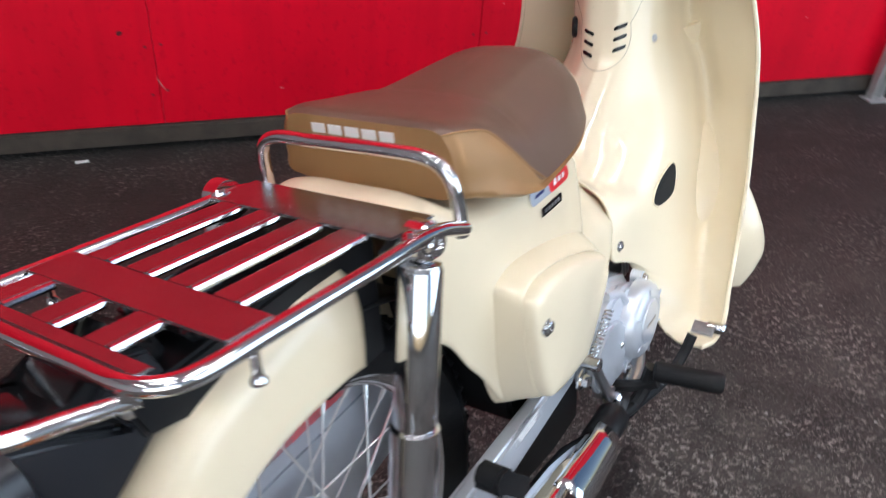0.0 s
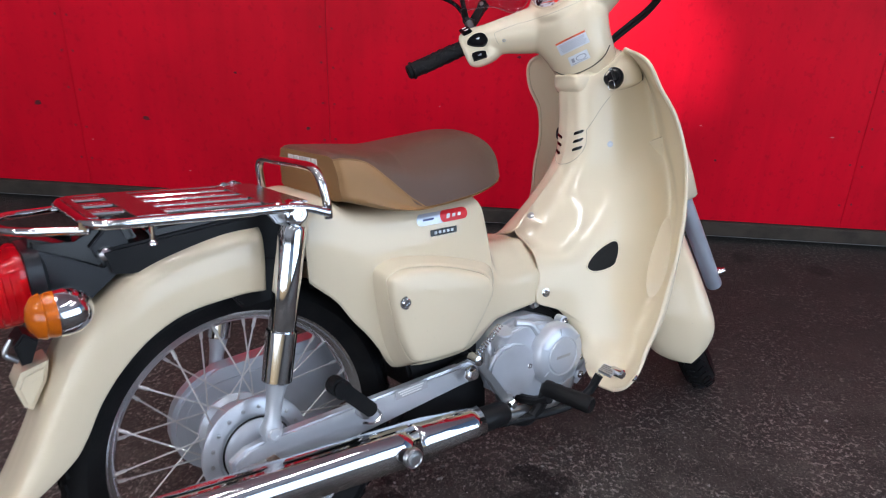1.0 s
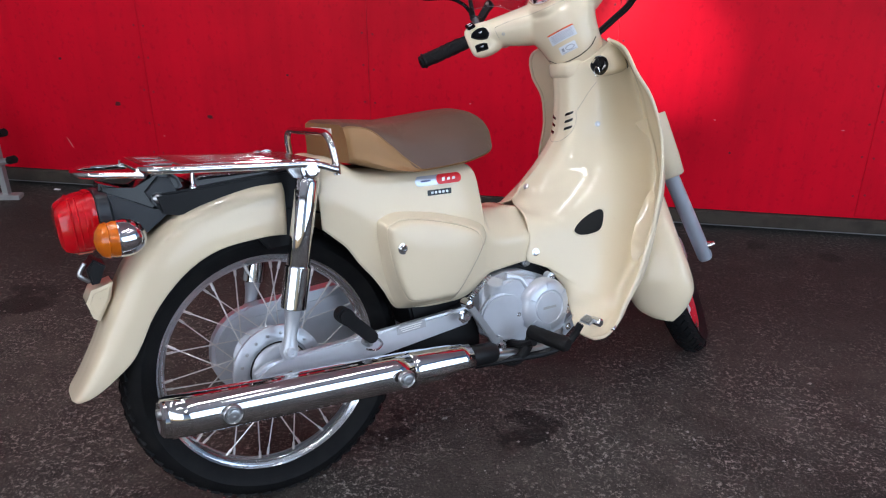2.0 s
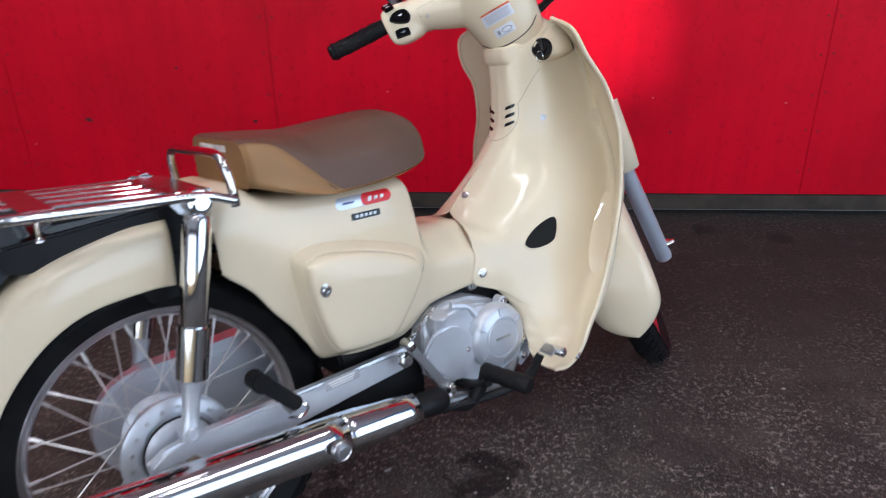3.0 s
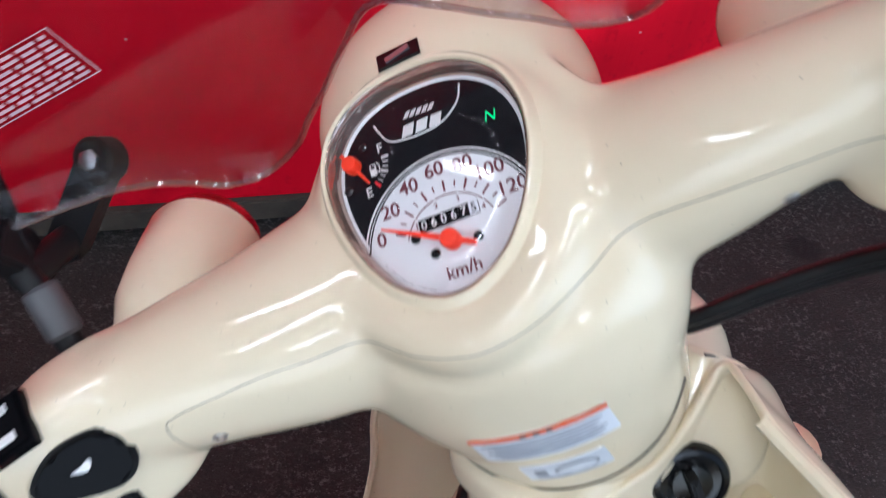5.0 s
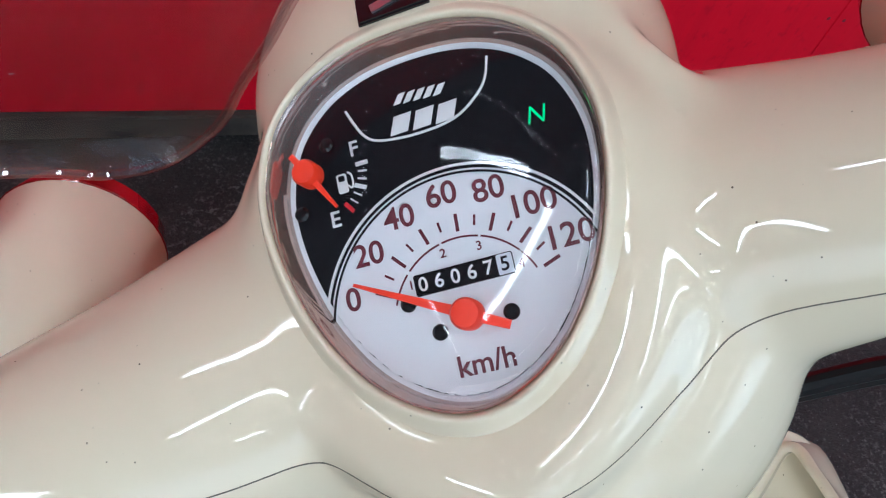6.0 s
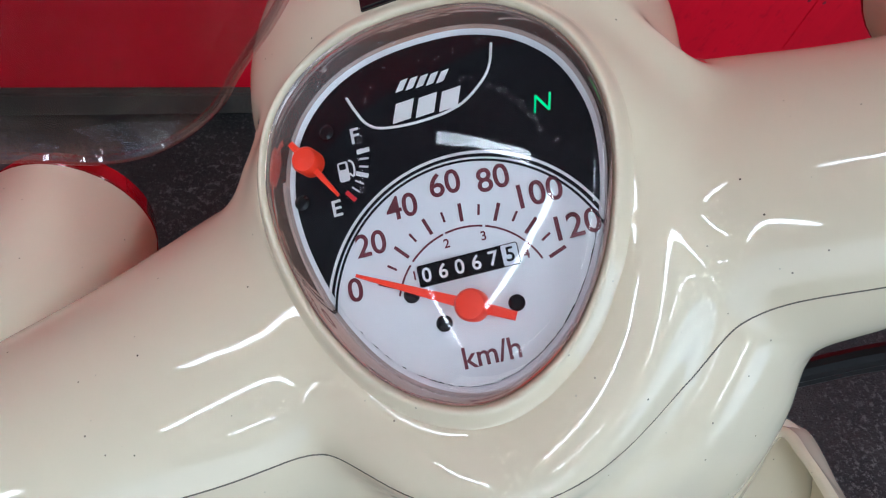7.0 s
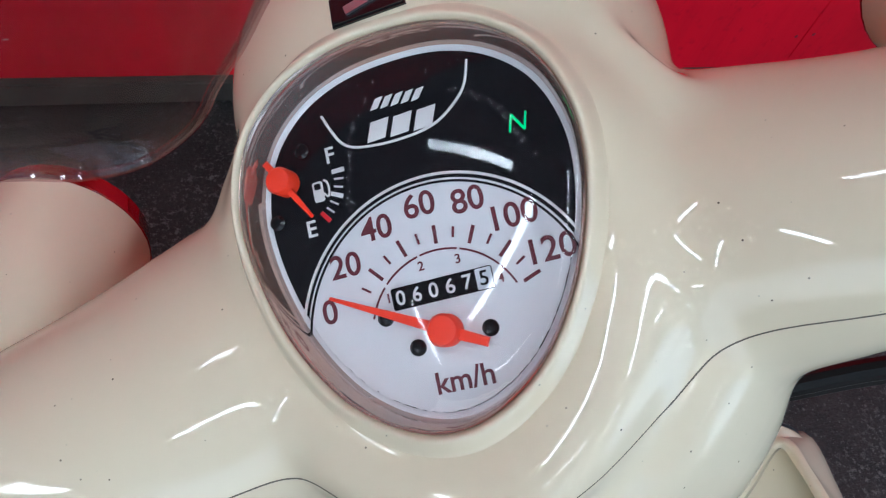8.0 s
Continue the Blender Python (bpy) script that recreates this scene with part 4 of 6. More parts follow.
def lip(x0, x1, y):
    """Rolled edge of an opening in the deck."""
    return tube([(x0, y, rz(x0) + .0035), ((x0 + x1) / 2, y, rz((x0 + x1) / 2) + .0035), (x1, y, rz(x1) + .0035)], .0038, 8, 8)


part("deck_plate", flat(.060, .124, -.126, .100), DECK, rack, "bright pressed deck plate")
part("deck_plate", flat(-.130, -.086, -.135, .098), DECK, rack)
part("deck_plate", flat(-.186, -.172, -.118, .086), DECK, rack)
for y in (-.085, -.0345, .0165, .067):
    part("slat", flat(-.088, .062, y - .0125, y + .0125), DECK, rack)
    for sgn in (-1, 1):
        part("slat_lip", lip(-.084, .058, y + sgn * .0125), CHROME, rack)
for y in (-.058, .006, .070):
    part("slat", flat(-.174, -.128, y - .0125, y + .0125), DECK, rack)
    for sgn in (-1, 1):
        part("slat_lip", lip(-.171, -.131, y + sgn * .0125), CHROME, rack)
for sgn, y in ((-1, RIGHT_Y), (1, LEFT_Y)):
    part("hook", tube([(-.113, y, rz(-.11)), (-.116, y - sgn * .001, rz(-.11) - .028)], .0036, 8), CHROME, rack)
    part("hook_tip", lathe([(.0035, 0), (.0062, .004), (.0062, .007), (.0003, .009)], (-.116, y - sgn * .001, rz(-.11) - .025), (0, 0, -1), 12), CHROME, rack)
    part("support", tube([(.065, y, rz(.065)), (.075, y - sgn * .006, .70), (.085, y - sgn * .014, .688)], .006, 8), CHROME, rack)
    part("clip", box((.010, .016, .018), pose(-.190, y - sgn * .030, rz(-.19) - .004, 0, 8, sgn * 30), .003), CHROME, rack)
part("under_tray", slab([(.10, .672), (.05, .678), (-.08, .688), (-.10, .684), (-.09, .668), (.10, .655)], -.046, .046, .004), GLOSS_BLACK, rack, "glossy black tray under the deck", edge=40)

# tail
TAIL = [(-.252, .706), (-.262, .635), (-.245, .612), (-.185, .642), (-.112, .676), (-.118, .695), (-.142, .716), (-.165, .708), (-.195, .682)]
SATIN = mat("satin_black", (0.012, 0.013, 0.017), 0.34, vary=0.3, scale=18, second=(0.028, 0.028, 0.031), bump=0.08, bscale=700)
tail = part("tail_bracket", slab(TAIL, -.038, .036, .006, seg=3), GLOSS_BLACK, bike, "black plastic tail bracket", edge=40)
for sgn in (-1, 1):
    low_y, top_y = (-.049, -.034) if sgn < 0 else (.034, .049)
    part("bracket_wedge", slab([(-.244, .688), (-.210, .670), (-.168, .643), (-.141, .655), (-.114, .665), (-.112, .658), (-.144, .638), (-.194, .605), (-.227, .589), (-.252, .609)], low_y, top_y, .002, seg=2), SATIN, tail, edge=40)
    part("bracket_lug", slab([(-.180, .678), (-.153, .702), (-.134, .696), (-.131, .678), (-.124, .669), (-.165, .646)], low_y + .001, top_y - .001, .002, seg=2), SATIN, tail, edge=40)
    part("bolt_seat", lathe([(.0125, 0), (.0125, .0004), (.0105, .0004)], (-.161, sgn * .048, .664), (0, sgn, 0), 24), GLOSS_BLACK, tail)
    part("bracket_bolt", lathe([(.0095, 0), (.0095, .002), (.0065, .0045), (.0003, .0060)], (-.161, sgn * .048, .664), (0, sgn, 0), 20), STEEL if sgn < 0 else SATIN, tail)
def rsq(x, hy, z0, z1, n=40, p=4.0):
    x, c, h = x - .006, (z0 + z1) / 2 - .011, (z1 - z0) / 2
    out = []
    for i in range(n):
        a = 2 * math.pi * i / n
        ca, sa = math.cos(a), math.sin(a)
        out.append((x, hy * math.copysign(abs(ca) ** (2 / p), ca), c + h * math.copysign(abs(sa) ** (2 / p), sa)))
    return out


part("light_base", grid([rsq(-.233, .050, .618, .696), rsq(-.238, .061, .602, .704), rsq(-.258, .062, .600, .706), rsq(-.259, .057, .604, .702)], True, True), SATIN, tail)
lens = part("tail_light", grid([rsq(-.2595, .059, .603, .703), rsq(-.283, .0595, .601, .702), rsq(-.308, .057, .602, .696), rsq(-.319, .0535, .607, .689), rsq(-.3240, .045, .615, .681), rsq(-.3255, .02, .636, .660)], True, True), RED_LENS, tail, "glossy red tail light lens")
part("lens_band", grid([rsq(-.2625, .0603, .6010, .7045), rsq(-.267, .0610, .6000, .7050), rsq(-.2715, .0603, .6010, .7042)], True), RED_LENS, lens)
for rx_ in (-.280, -.290, -.300):
    part("lens_rib", grid([rsq(rx_ + .0022, .0588, .6018, .7005), rsq(rx_, .0600, .6005, .7018), rsq(rx_ - .0022, .0580, .6025, .6990)], True), RED_LENS, lens)
part("lower_window", box((.030, .050, .012), pose(-.294, 0, .5925), .003), mat("clear_red", (0.62, 0.16, 0.10), 0.15), lens)
for sgn in (-1, 1):
    sg = part("turn_signal", lathe([(.0315, 0), (.032, .012), (.0295, .025), (.023, .037), (.012, .044), (.0004, .046)], (-.250, sgn * .128, .622), (1, 0, -.05), 36), CHROME, bike, "chromed turn signal with amber lens")
    part("lens", lathe([(.0305, 0), (.031, .006), (.029, .012), (.029, .014), (.031, .016), (.027, .026), (.016, .034), (.0004, .037)], (-.250, sgn * .128, .622), (-1, 0, .05), 36), AMBER, sg, "amber lens")
    part("stalk", tube([(-.245, sgn * .10, .616), (-.25, sgn * .05, .612)], .010, 12), BLACK, sg)
part("plate_bracket", slab([(-.30, .560), (-.285, .575), (-.268, .56), (-.283, .53), (-.296, .53)], -.03, .03, .003), BLACK, bike, edge=40)
part("bracket_clip", tube([(-.300, -.02, .57), (-.312, -.018, .55), (-.298, -.02, .535)], .004, 8), STEEL, bike)

# ---- front end, turned with the steering ----
fcx, fcz = FRONT[0], FRONT[2]
ribs = []
for a in np.radians([205, 203.5, 200, 194, 182, 162, 140, 120, 100, 80]):
    w = .080 * (1 if a < math.radians(187) else math.sqrt(max(.0004, 1 - ((a - math.radians(187)) / math.radians(18.1)) ** 2)))
    w = w if a > math.radians(150) else .080 - (math.radians(150) - a) * .012
    ribs.append([(1.094 + math.cos(a) * (.293 - k * .05), y * w, .261 + math.sin(a) * (.293 - k * .05)) for y, k in ((-1, 1), (-.98, .6), (-.85, .25), (-.5, .05), (0, 0), (.5, .05), (.85, .25), (.98, .6), (1, 1))])
thick(part("front_mudguard", steered(loft(ribs, 60, 36)), CREAM, bike, "glossy cream front mudguard"), .003)
ad = AXIS_D
FORK = mat("fork_silver", (0.52, 0.58, 0.66), 0.28, metal=0.35, vary=0.2, scale=20)
for sgn in (-1, 1):
    low = Vector((1.124, sgn * .103, .214))
    leg = part("fork_leg", steered(lathe([(.008, -.004), (.018, 0), (.0195, .006), (.0195, .30), (.0175, .302), (.0175, .42)], low, ad, 28)), FORK, bike, "pale silver fork leg")
    part("axle_cap", steered(lathe([(.012, 0), (.012, .008), (.008, .010), (.008, .018), (.0004, .019)], low + ad * .035 + Vector((0, sgn * .018, 0)), (0, sgn, 0), 14)), CHROME, leg)
    cov = [[tuple(low + ad * t + Vector((math.cos(b) * rx, math.sin(b) * rx * 1.1, 0))) for b in np.linspace(0, 2 * math.pi, 24, endpoint=False)] for t, rx in ((.27, .026), (.275, .031), (.33, .036), (.45, .042))]
    part("fork_cover", steered(grid(cov, True, True)), CREAM_PLASTIC, leg, "cream fork cover")

# handlebar cover: pod round the meter, neck, arms and switch boxes, blended into one skin
MP = Vector((.832, .003, .978))
TH = radians(38)
MET = Matrix(((0, math.cos(TH), -math.sin(TH), MP.x), (-1, 0, 0, MP.y), (0, math.sin(TH), math.cos(TH), MP.z), (0, 0, 0, 1)))
HALF = [(0, 41), (15, 39.5), (28, 34), (38, 24), (43, 10), (43, -4), (39.5, -19), (33.5, -33), (24, -46), (12, -54.5), (0, -57.5)]
OUT = HALF + [(-u, v) for u, v in reversed(HALF[1:-1])]
OUT = [(u / 1000, v / 1000) for u, v in crom([(u, v) for u, v in OUT], 96, True)]


def ring(k, h, pts=OUT, cy=-.008):
    return [MET @ Vector((u * k, cy + (v - cy) * k, h)) for u, v in pts]


HBM = STEER @ ROLL


def apron(k, h, kl, hl, wide=0.0):
    """A ring of the pod that runs out further below the meter."""
    out = []
    for u, v in OUT:
        s = (.5 - .5 * math.sin(math.atan2(v + .008, u))) ** 1.6
        kk = k + (kl - k) * s
        side = wide * math.cos(math.atan2(v + .008, u)) ** 2
        out.append(MET @ Vector((u * (kk + side), -.008 + (v + .008) * kk, h + (hl - h) * s)))
    return out


pod = grid([ring(1.02, .0), ring(1.03, .008), ring(1.06, .0100), apron(1.115, .0075, 1.16, .0106), apron(1.17, .001, 1.38, .0120, .06), apron(1.22, -.014, 1.58, .0115, .22), apron(1.26, -.030, 1.67, .002, .45), apron(1.24, -.05, 1.60, -.016, .5), ring(1.1, -.065)], True, True)


def oval(c, n, up, a, b, k=64):
    m = basis(c, n, up)
    return [m @ Vector((a * math.cos(t), b * math.sin(t), 0)) for t in np.linspace(0, 2 * math.pi, k, endpoint=False)]


def finer(rows, k=5):
    """Rows of numbers, joined by a smooth run with k steps between each two."""
    r = np.array(rows)
    p = np.vstack([2 * r[0] - r[1], r, 2 * r[-1] - r[-2]])
    out = []
    for i in range(1, len(r)):
        for t in np.arange(k) / k:
            a, b, c, d = p[i - 1:i + 3]
            out.append(.5 * (2 * b + (c - a) * t + (2 * a - 5 * b + 4 * c - d) * t * t + (3 * b - a - 3 * c + d) * t ** 3))
    return [tuple(float(v) for v in one) for one in out + [r[-1]]]


NK = [((.852, 0, .806), 26, .054, .064), ((.846, 0, .832), 26, .060, .068), ((.836, 0, .866), 28, .062, .074), ((.828, 0, .900), 32, .066, .084), ((.826, 0, .930), 36, .074, .086), ((.824, 0, .962), 38, .080, .076)]
grid([oval(c, (-math.sin(radians(t)), 0, math.cos(radians(t))), (1, 0, 0), a, b) for c, t, a, b in [(r[:3], r[3], r[4], r[5]) for r in finer([(*c, t, a, b) for c, t, a, b in NK])]], True, True, pod)
for sgn in (-1, 1):
    AR = [((.850, .02, .926), .060, .050), ((.835, .06, .928), .057, .050), ((.813, .10, .935), .048, .044), ((.795, .14, .945), .039, .036), ((.778, .175, .953), .031, .0295), ((.759, .206, .956), .026, .025)]
    swing, slim, rise = (.17, .87, .05) if sgn < 0 else (0, 1, 0)  # the right arm sweeps back less and lies higher
    grid([oval((c[0] + swing * c[1], c[1] * sgn, c[2] + rise * c[1]), (-.5 + swing, sgn, 0), (1, 0, 0), a * slim, b * slim) for c, a, b in [(r[:3], r[3], r[4]) for r in finer([(*c, a, b) for c, a, b in AR])]], True, True, pod)
    # switch box
    SB = [(.146, .019, .030), (.155, .028, .038), (.175, .031, .0415), (.196, .030, .041), (.208, .024, .034)]
    rows = []
    for y, a, b in SB:
        cx = .770 - (y - .175) * .5 + swing * y
        rows.append([(cx + .006 + a * math.copysign(abs(math.cos(t)) ** .5, math.cos(t)), y * sgn,  .943 + b * math.copysign(abs(math.sin(t)) ** .5, math.sin(t))) for t in np.linspace(0, 2 * math.pi, 32, endpoint=False)])
    grid(rows, True, True, pod)
bm_h = bmesh.new()
bmesh.ops.create_uvsphere(bm_h, u_segments=40, v_segments=24, radius=1)
bm_h.transform(Matrix.Translation((.905, 0, .960)) @ Matrix.Diagonal((.075, .074, .070, 1)))
tmp = bpy.data.meshes.new("tmp")
bm_h.to_mesh(tmp)
bm_h.free()
pod.from_mesh(tmp)
bpy.data.meshes.remove(tmp)
bars = part("handlebar_cover", barred(pod), CREAM, bike, "glossy cream handlebar cover", edge=0)
rm = bars.modifiers.new("blend", "REMESH")
rm.mode, rm.voxel_size, rm.use_smooth_shade = "VOXEL", .0024, True
sm = bars.modifiers.new("soften", "SMOOTH")
sm.factor, sm.iterations = .5, 60
dg = bpy.context.evaluated_depsgraph_get()
dg.update()
skin = bpy.data.meshes.new_from_object(bars.evaluated_get(dg))
bars.modifiers.clear()
bars.data = skin
# sink the opening of the meter and keep its surround below the lip
INV = (HBM @ MET).inverted()
CAP_K, CAP_H = (0, 1.012, 1.03, 1.06), (-.002, -.002, .0075, .0105)
OA = np.array(OUT)
OANG, ORAD = np.arctan2(OA[:, 1] + .008, OA[:, 0]), np.hypot(OA[:, 0], OA[:, 1] + .008)
order = np.argsort(OANG)
for v in skin.vertices:
    q = INV @ v.co
    if q.z > -.06:
        k0 = math.hypot(q.x, q.y + .008) / np.interp(math.atan2(q.y + .008, q.x), OANG[order], ORAD[order], period=2 * math.pi)
        top = float(np.interp(k0, CAP_K, CAP_H))
        if k0 < 1.06 and q.z > top:
            q.z = top
            v.co = HBM @ MET @ q
for fc in skin.polygons:
    fc.use_smooth = True

# projection of marks on to the skins
from mathutils.bvhtree import BVHTree


def tree_of(ob):
    b = bmesh.new()
    b.from_mesh(ob.data)
    t = BVHTree.FromBMesh(b)
    b.free()
    return t


BARS, SHIELD, BODY = tree_of(bars), tree_of(shield), tree_of(body)
HB = STEER @ ROLL


def cast(tree, o, d):
    p, n, _, _ = tree.ray_cast(Vector(o), Vector(d).normalized())
    if p is None:
        p, n, _, _ = tree.find_nearest(Vector(o))
    return p, (n if n.dot(Vector(d)) < 0 else -n)


def line_on(tree, pts, d, r=.0008, lift=0.0, m=None, n=60):
    """A thin bar laid along a skin."""
    m = m or Matrix()
    path = []
    for p in crom(pts, n):
        q, nn = cast(tree, m @ Vector(p), m.to_3x3() @ Vector(d))
        path.append(q + nn * lift)
    return tube(path, r, 5, len(path))


def patch_on(tree, outline, origin, d, up, lift=.0006, m=None, n=10):
    """A thin sheet with the given outline (right, up), laid on a skin."""
    m = m or Matrix()
    d2, up2 = (m.to_3x3() @ Vector(d)).normalized(), (m.to_3x3() @ Vector(up))
    right = d2.cross(up2).normalized()
    up2 = right.cross(d2).normalized()
    bm = bmesh.new()
    c0 = np.mean(outline, axis=0)
    rings = []
    qc = cast(tree, m @ Vector(origin) + right * c0[0] + up2 * c0[1] - d2 * .05, d2)[0]
    reach = 1.8 * max(math.hypot(u - c0[0], v - c0[1]) for u, v in outline)
    for k in np.linspace(1, 0.001, n):
        row = []
        for u, v in outline:
            q, nn = cast(tree, m @ Vector(origin) + right * (c0[0] + (u - c0[0]) * k) + up2 * (c0[1] + (v - c0[1]) * k) - d2 * .05, d2)
            if (q - qc).length > reach:
                q, nn, _, _ = tree.find_nearest(qc + right * (u - c0[0]) * k + up2 * (v - c0[1]) * k)
                nn = nn if nn.dot(d2) < 0 else -nn
            row.append(q + nn * lift)
        rings.append(row)
    return grid(rings, True, True, bm)


def rect(w, h, r=.002, n=4, cu=0.0, cv=0.0):
    out = []
    for sx, sy, a0 in ((1, 1, 0), (-1, 1, 90), (-1, -1, 180), (1, -1, 270)):
        for i in range(n):
            a = radians(a0 + 90 * i / (n - 1))
            out.append((cu + sx * (w / 2 - r) + r * math.cos(a), cv + sy * (h / 2 - r) + r * math.sin(a)))
    dense = []
    for i, p in enumerate(out):
        q = out[(i + 1) % len(out)]
        k = max(1, int(math.hypot(q[0] - p[0], q[1] - p[1]) / .006))
        dense += [(p[0] + (q[0] - p[0]) * j / k, p[1] + (q[1] - p[1]) * j / k) for j in range(k)]
    return dense


SEAM = mat("panel_gap", (0.15, 0.125, 0.09), 0.8)
SEAM_SOFT = mat("faint_gap", (0.22, 0.185, 0.13), 0.8)
# joint between the upper and lower handlebar covers
for sgn, run in ((1, ((.138, .925), (.1365, .947), (.13, .951), (.11, .9503), (.09, .9488), (.071, .9452), (.047, .9415), (.026, .9366), (0, .9330))), (-1, ((.168, .930), (.1665, .945), (.16, .949), (.13, .948), (.10, .946), (.078, .944), (.062, .940), (.046, .935), (.026, .933), (0, .9330)))):
    part("cover_joint", line_on(BARS, [(.60, sgn * y, z) for y, z in run], (1, 0, 0), .00030, -.00012, HB, 120), SEAM, bars)
part("neck_gap", line_on(BARS, [(.70, -.062, .832), (.70, -.045, .816), (.70, -.022, .8075), (.70, 0, .8055), (.70, .022, .8075), (.70, .045, .816), (.70, .062, .832)], (1, 0, 0), .0016, -.0008, HB), mat("rubber_gap", (0.01, 0.01, 0.01), 0.8), bars)

# caution stickers on the neck
STICK = mat("white_sticker", (0.74, 0.77, 0.82), 0.35, vary=0.15, scale=60)
ORANGE = mat("orange_band", (0.80, 0.13, 0.04), 0.4)
GREY_INK = mat("grey_ink", (0.30, 0.32, 0.37), 0.5)
st = part("caution_sticker", patch_on(BARS, rect(.064, .026, .001), (.70, .0005, .8605), (1, 0, .05), (0, 0, 1), .0004, HB), STICK, bars, "white sticker with orange band", smooth=False)
part("band", patch_on(BARS, rect(.064, .0036, .0004, cv=.0112), (.70, .0005, .8605), (1, 0, .05), (0, 0, 1), .0008, HB), ORANGE, st, smooth=False)
for i in range(3):
    part("band_mark", patch_on(BARS, rect(.0028, .0022, .0003, cv=.0112, cu=-.006 + i * .006), (.70, .0005, .8605), (1, 0, .05), (0, 0, 1), .0011, HB, 4), BLACK, st, smooth=False)
for i in range(6):
    part("print_bar", patch_on(BARS, rect(.056 - (i % 3) * .004, .0011, .0002, cv=.0055 - i * .0029), (.70, .0005, .8605), (1, 0, .05), (0, 0, 1), .0008, HB, 3), GREY_INK, st, smooth=False)
st2 = part("chain_sticker", patch_on(BARS, rect(.042, .019, .0008), (.70, .001, .8285), (1, 0, .05), (0, 0, 1), .0004, HB), STICK, bars, smooth=False)
part("print_ring", patch_on(BARS, [(.009 * math.cos(a) * 1.25 + .005, .0055 * math.sin(a)) for a in np.linspace(0, 2 * math.pi, 20, endpoint=False)], (.70, .001, .8285), (1, 0, .05), (0, 0, 1), .0008, HB, 4), GREY_INK, st2, smooth=False)
part("ring_middle", patch_on(BARS, [(.0075 * math.cos(a) * 1.25 + .005, .0042 * math.sin(a)) for a in np.linspace(0, 2 * math.pi, 20, endpoint=False)], (.70, .001, .8285), (1, 0, .05), (0, 0, 1), .0011, HB, 4), STICK, st2, smooth=False)
part("print_mark", patch_on(BARS, rect(.006, .008, .0005, cu=-.0125), (.70, .001, .8285), (1, 0, .05), (0, 0, 1), .0008, HB, 4), GREY_INK, st2, smooth=False)
part("print_bar", patch_on(BARS, rect(.034, .0010, .0002, cv=-.0072), (.70, .001, .8285), (1, 0, .05), (0, 0, 1), .0008, HB, 3), GREY_INK, st2, smooth=False)
# black badge on the hood, a plain wing-like bar
hp, hn = cast(BARS, HB @ Vector((.8652, .002, 1.2)), HB.to_3x3() @ Vector((0, 0, -1)))
badge = part("hood_badge", box((.0205, .0085, .002), basis(hp + hn * .0004, hn, HB.to_3x3() @ Vector((0, -1, 0))), .0006), GLOSS_BLACK, bars, "small black badge", smooth=False)
part("badge_wing", box((.012, .0024, .0012), basis(hp + hn * .0016, hn, HB.to_3x3() @ Vector((.25, -1, 0)))), STEEL, badge, smooth=False)
for sgn in (-1, 1):
    q, nn = cast(BARS, HB @ Vector((.60, sgn * .1244, .9295)), HB.to_3x3() @ Vector((1, 0, 0)))
    part("cover_screw", bolt(q - nn * .0015, nn, .0035, .002), STEEL, bars)

# meter
DIAL_BLACK = mat("dial_black", (0.004, 0.004, 0.006), 0.6)
DIAL_BLACK.node_tree.nodes["Principled BSDF"].inputs["Specular IOR Level"].default_value = .12
DIAL_WHITE = mat("dial_white", (0.78, 0.79, 0.81), 0.4, vary=0.08, scale=60)
MAROON = mat("dial_maroon", (0.13, 0.012, 0.025), 0.5)
NEEDLE = mat("needle_orange", (0.95, 0.045, 0.012), 0.35)
# clear bezel wall; the copper glow inside it is put into the colour
BEZEL_GLOW = mat("bezel_wall", (0.62, 0.40, 0.30), 0.12, metal=0.75, vary=.8, scale=22, second=(.52, .50, .50))
GREEN = mat("neutral_lamp", (0.02, 0.8, 0.25), 0.4)
gb = GREEN.node_tree.nodes["Principled BSDF"]
gb.inputs["Emission Color"].default_value, gb.inputs["Emission Strength"].default_value = (0.02, 1.0, 0.25, 1), 0.9


def clear(name, gloss=0.04, tint=(1, 1, 1), rim=0.8):
    m = bpy.data.materials.new(name)
    m.use_nodes = True
    nt = m.node_tree
    nt.nodes.remove(nt.nodes["Principled BSDF"])
    tr, gl, lw, mx = (nt.nodes.new("ShaderNode" + s) for s in ("BsdfTransparent", "BsdfGlossy", "LayerWeight", "MixShader"))
    pw, ma = nt.nodes.new("ShaderNodeMath"), nt.nodes.new("ShaderNodeMath")
    tr.inputs[0].default_value = (*tint, 1)
    gl.inputs["Roughness"].default_value = 0.02
    lw.inputs[0].default_value = 0.5
    pw.operation, pw.inputs[1].default_value = "POWER", 4.0
    ma.operation, ma.inputs[1].default_value, ma.inputs[2].default_value = "MULTIPLY_ADD", rim, gloss
    nt.links.new(lw.outputs["Facing"], pw.inputs[0])
    nt.links.new(pw.outputs[0], ma.inputs[0])
    nt.links.new(ma.outputs[0], mx.inputs[0])
    nt.links.new(tr.outputs[0], mx.inputs[1])
    nt.links.new(gl.outputs[0], mx.inputs[2])
    nt.links.new(mx.outputs[0], nt.nodes["Material Output"].inputs["Surface"])
    return m


CLEAR = clear("clear_lens")


def on_dial(bm):
    bm.transform(HB @ MET)
    return bm


def disc_poly(pts, h, t=.0004):
    return slab(pts, h, h + t, plane=Matrix())


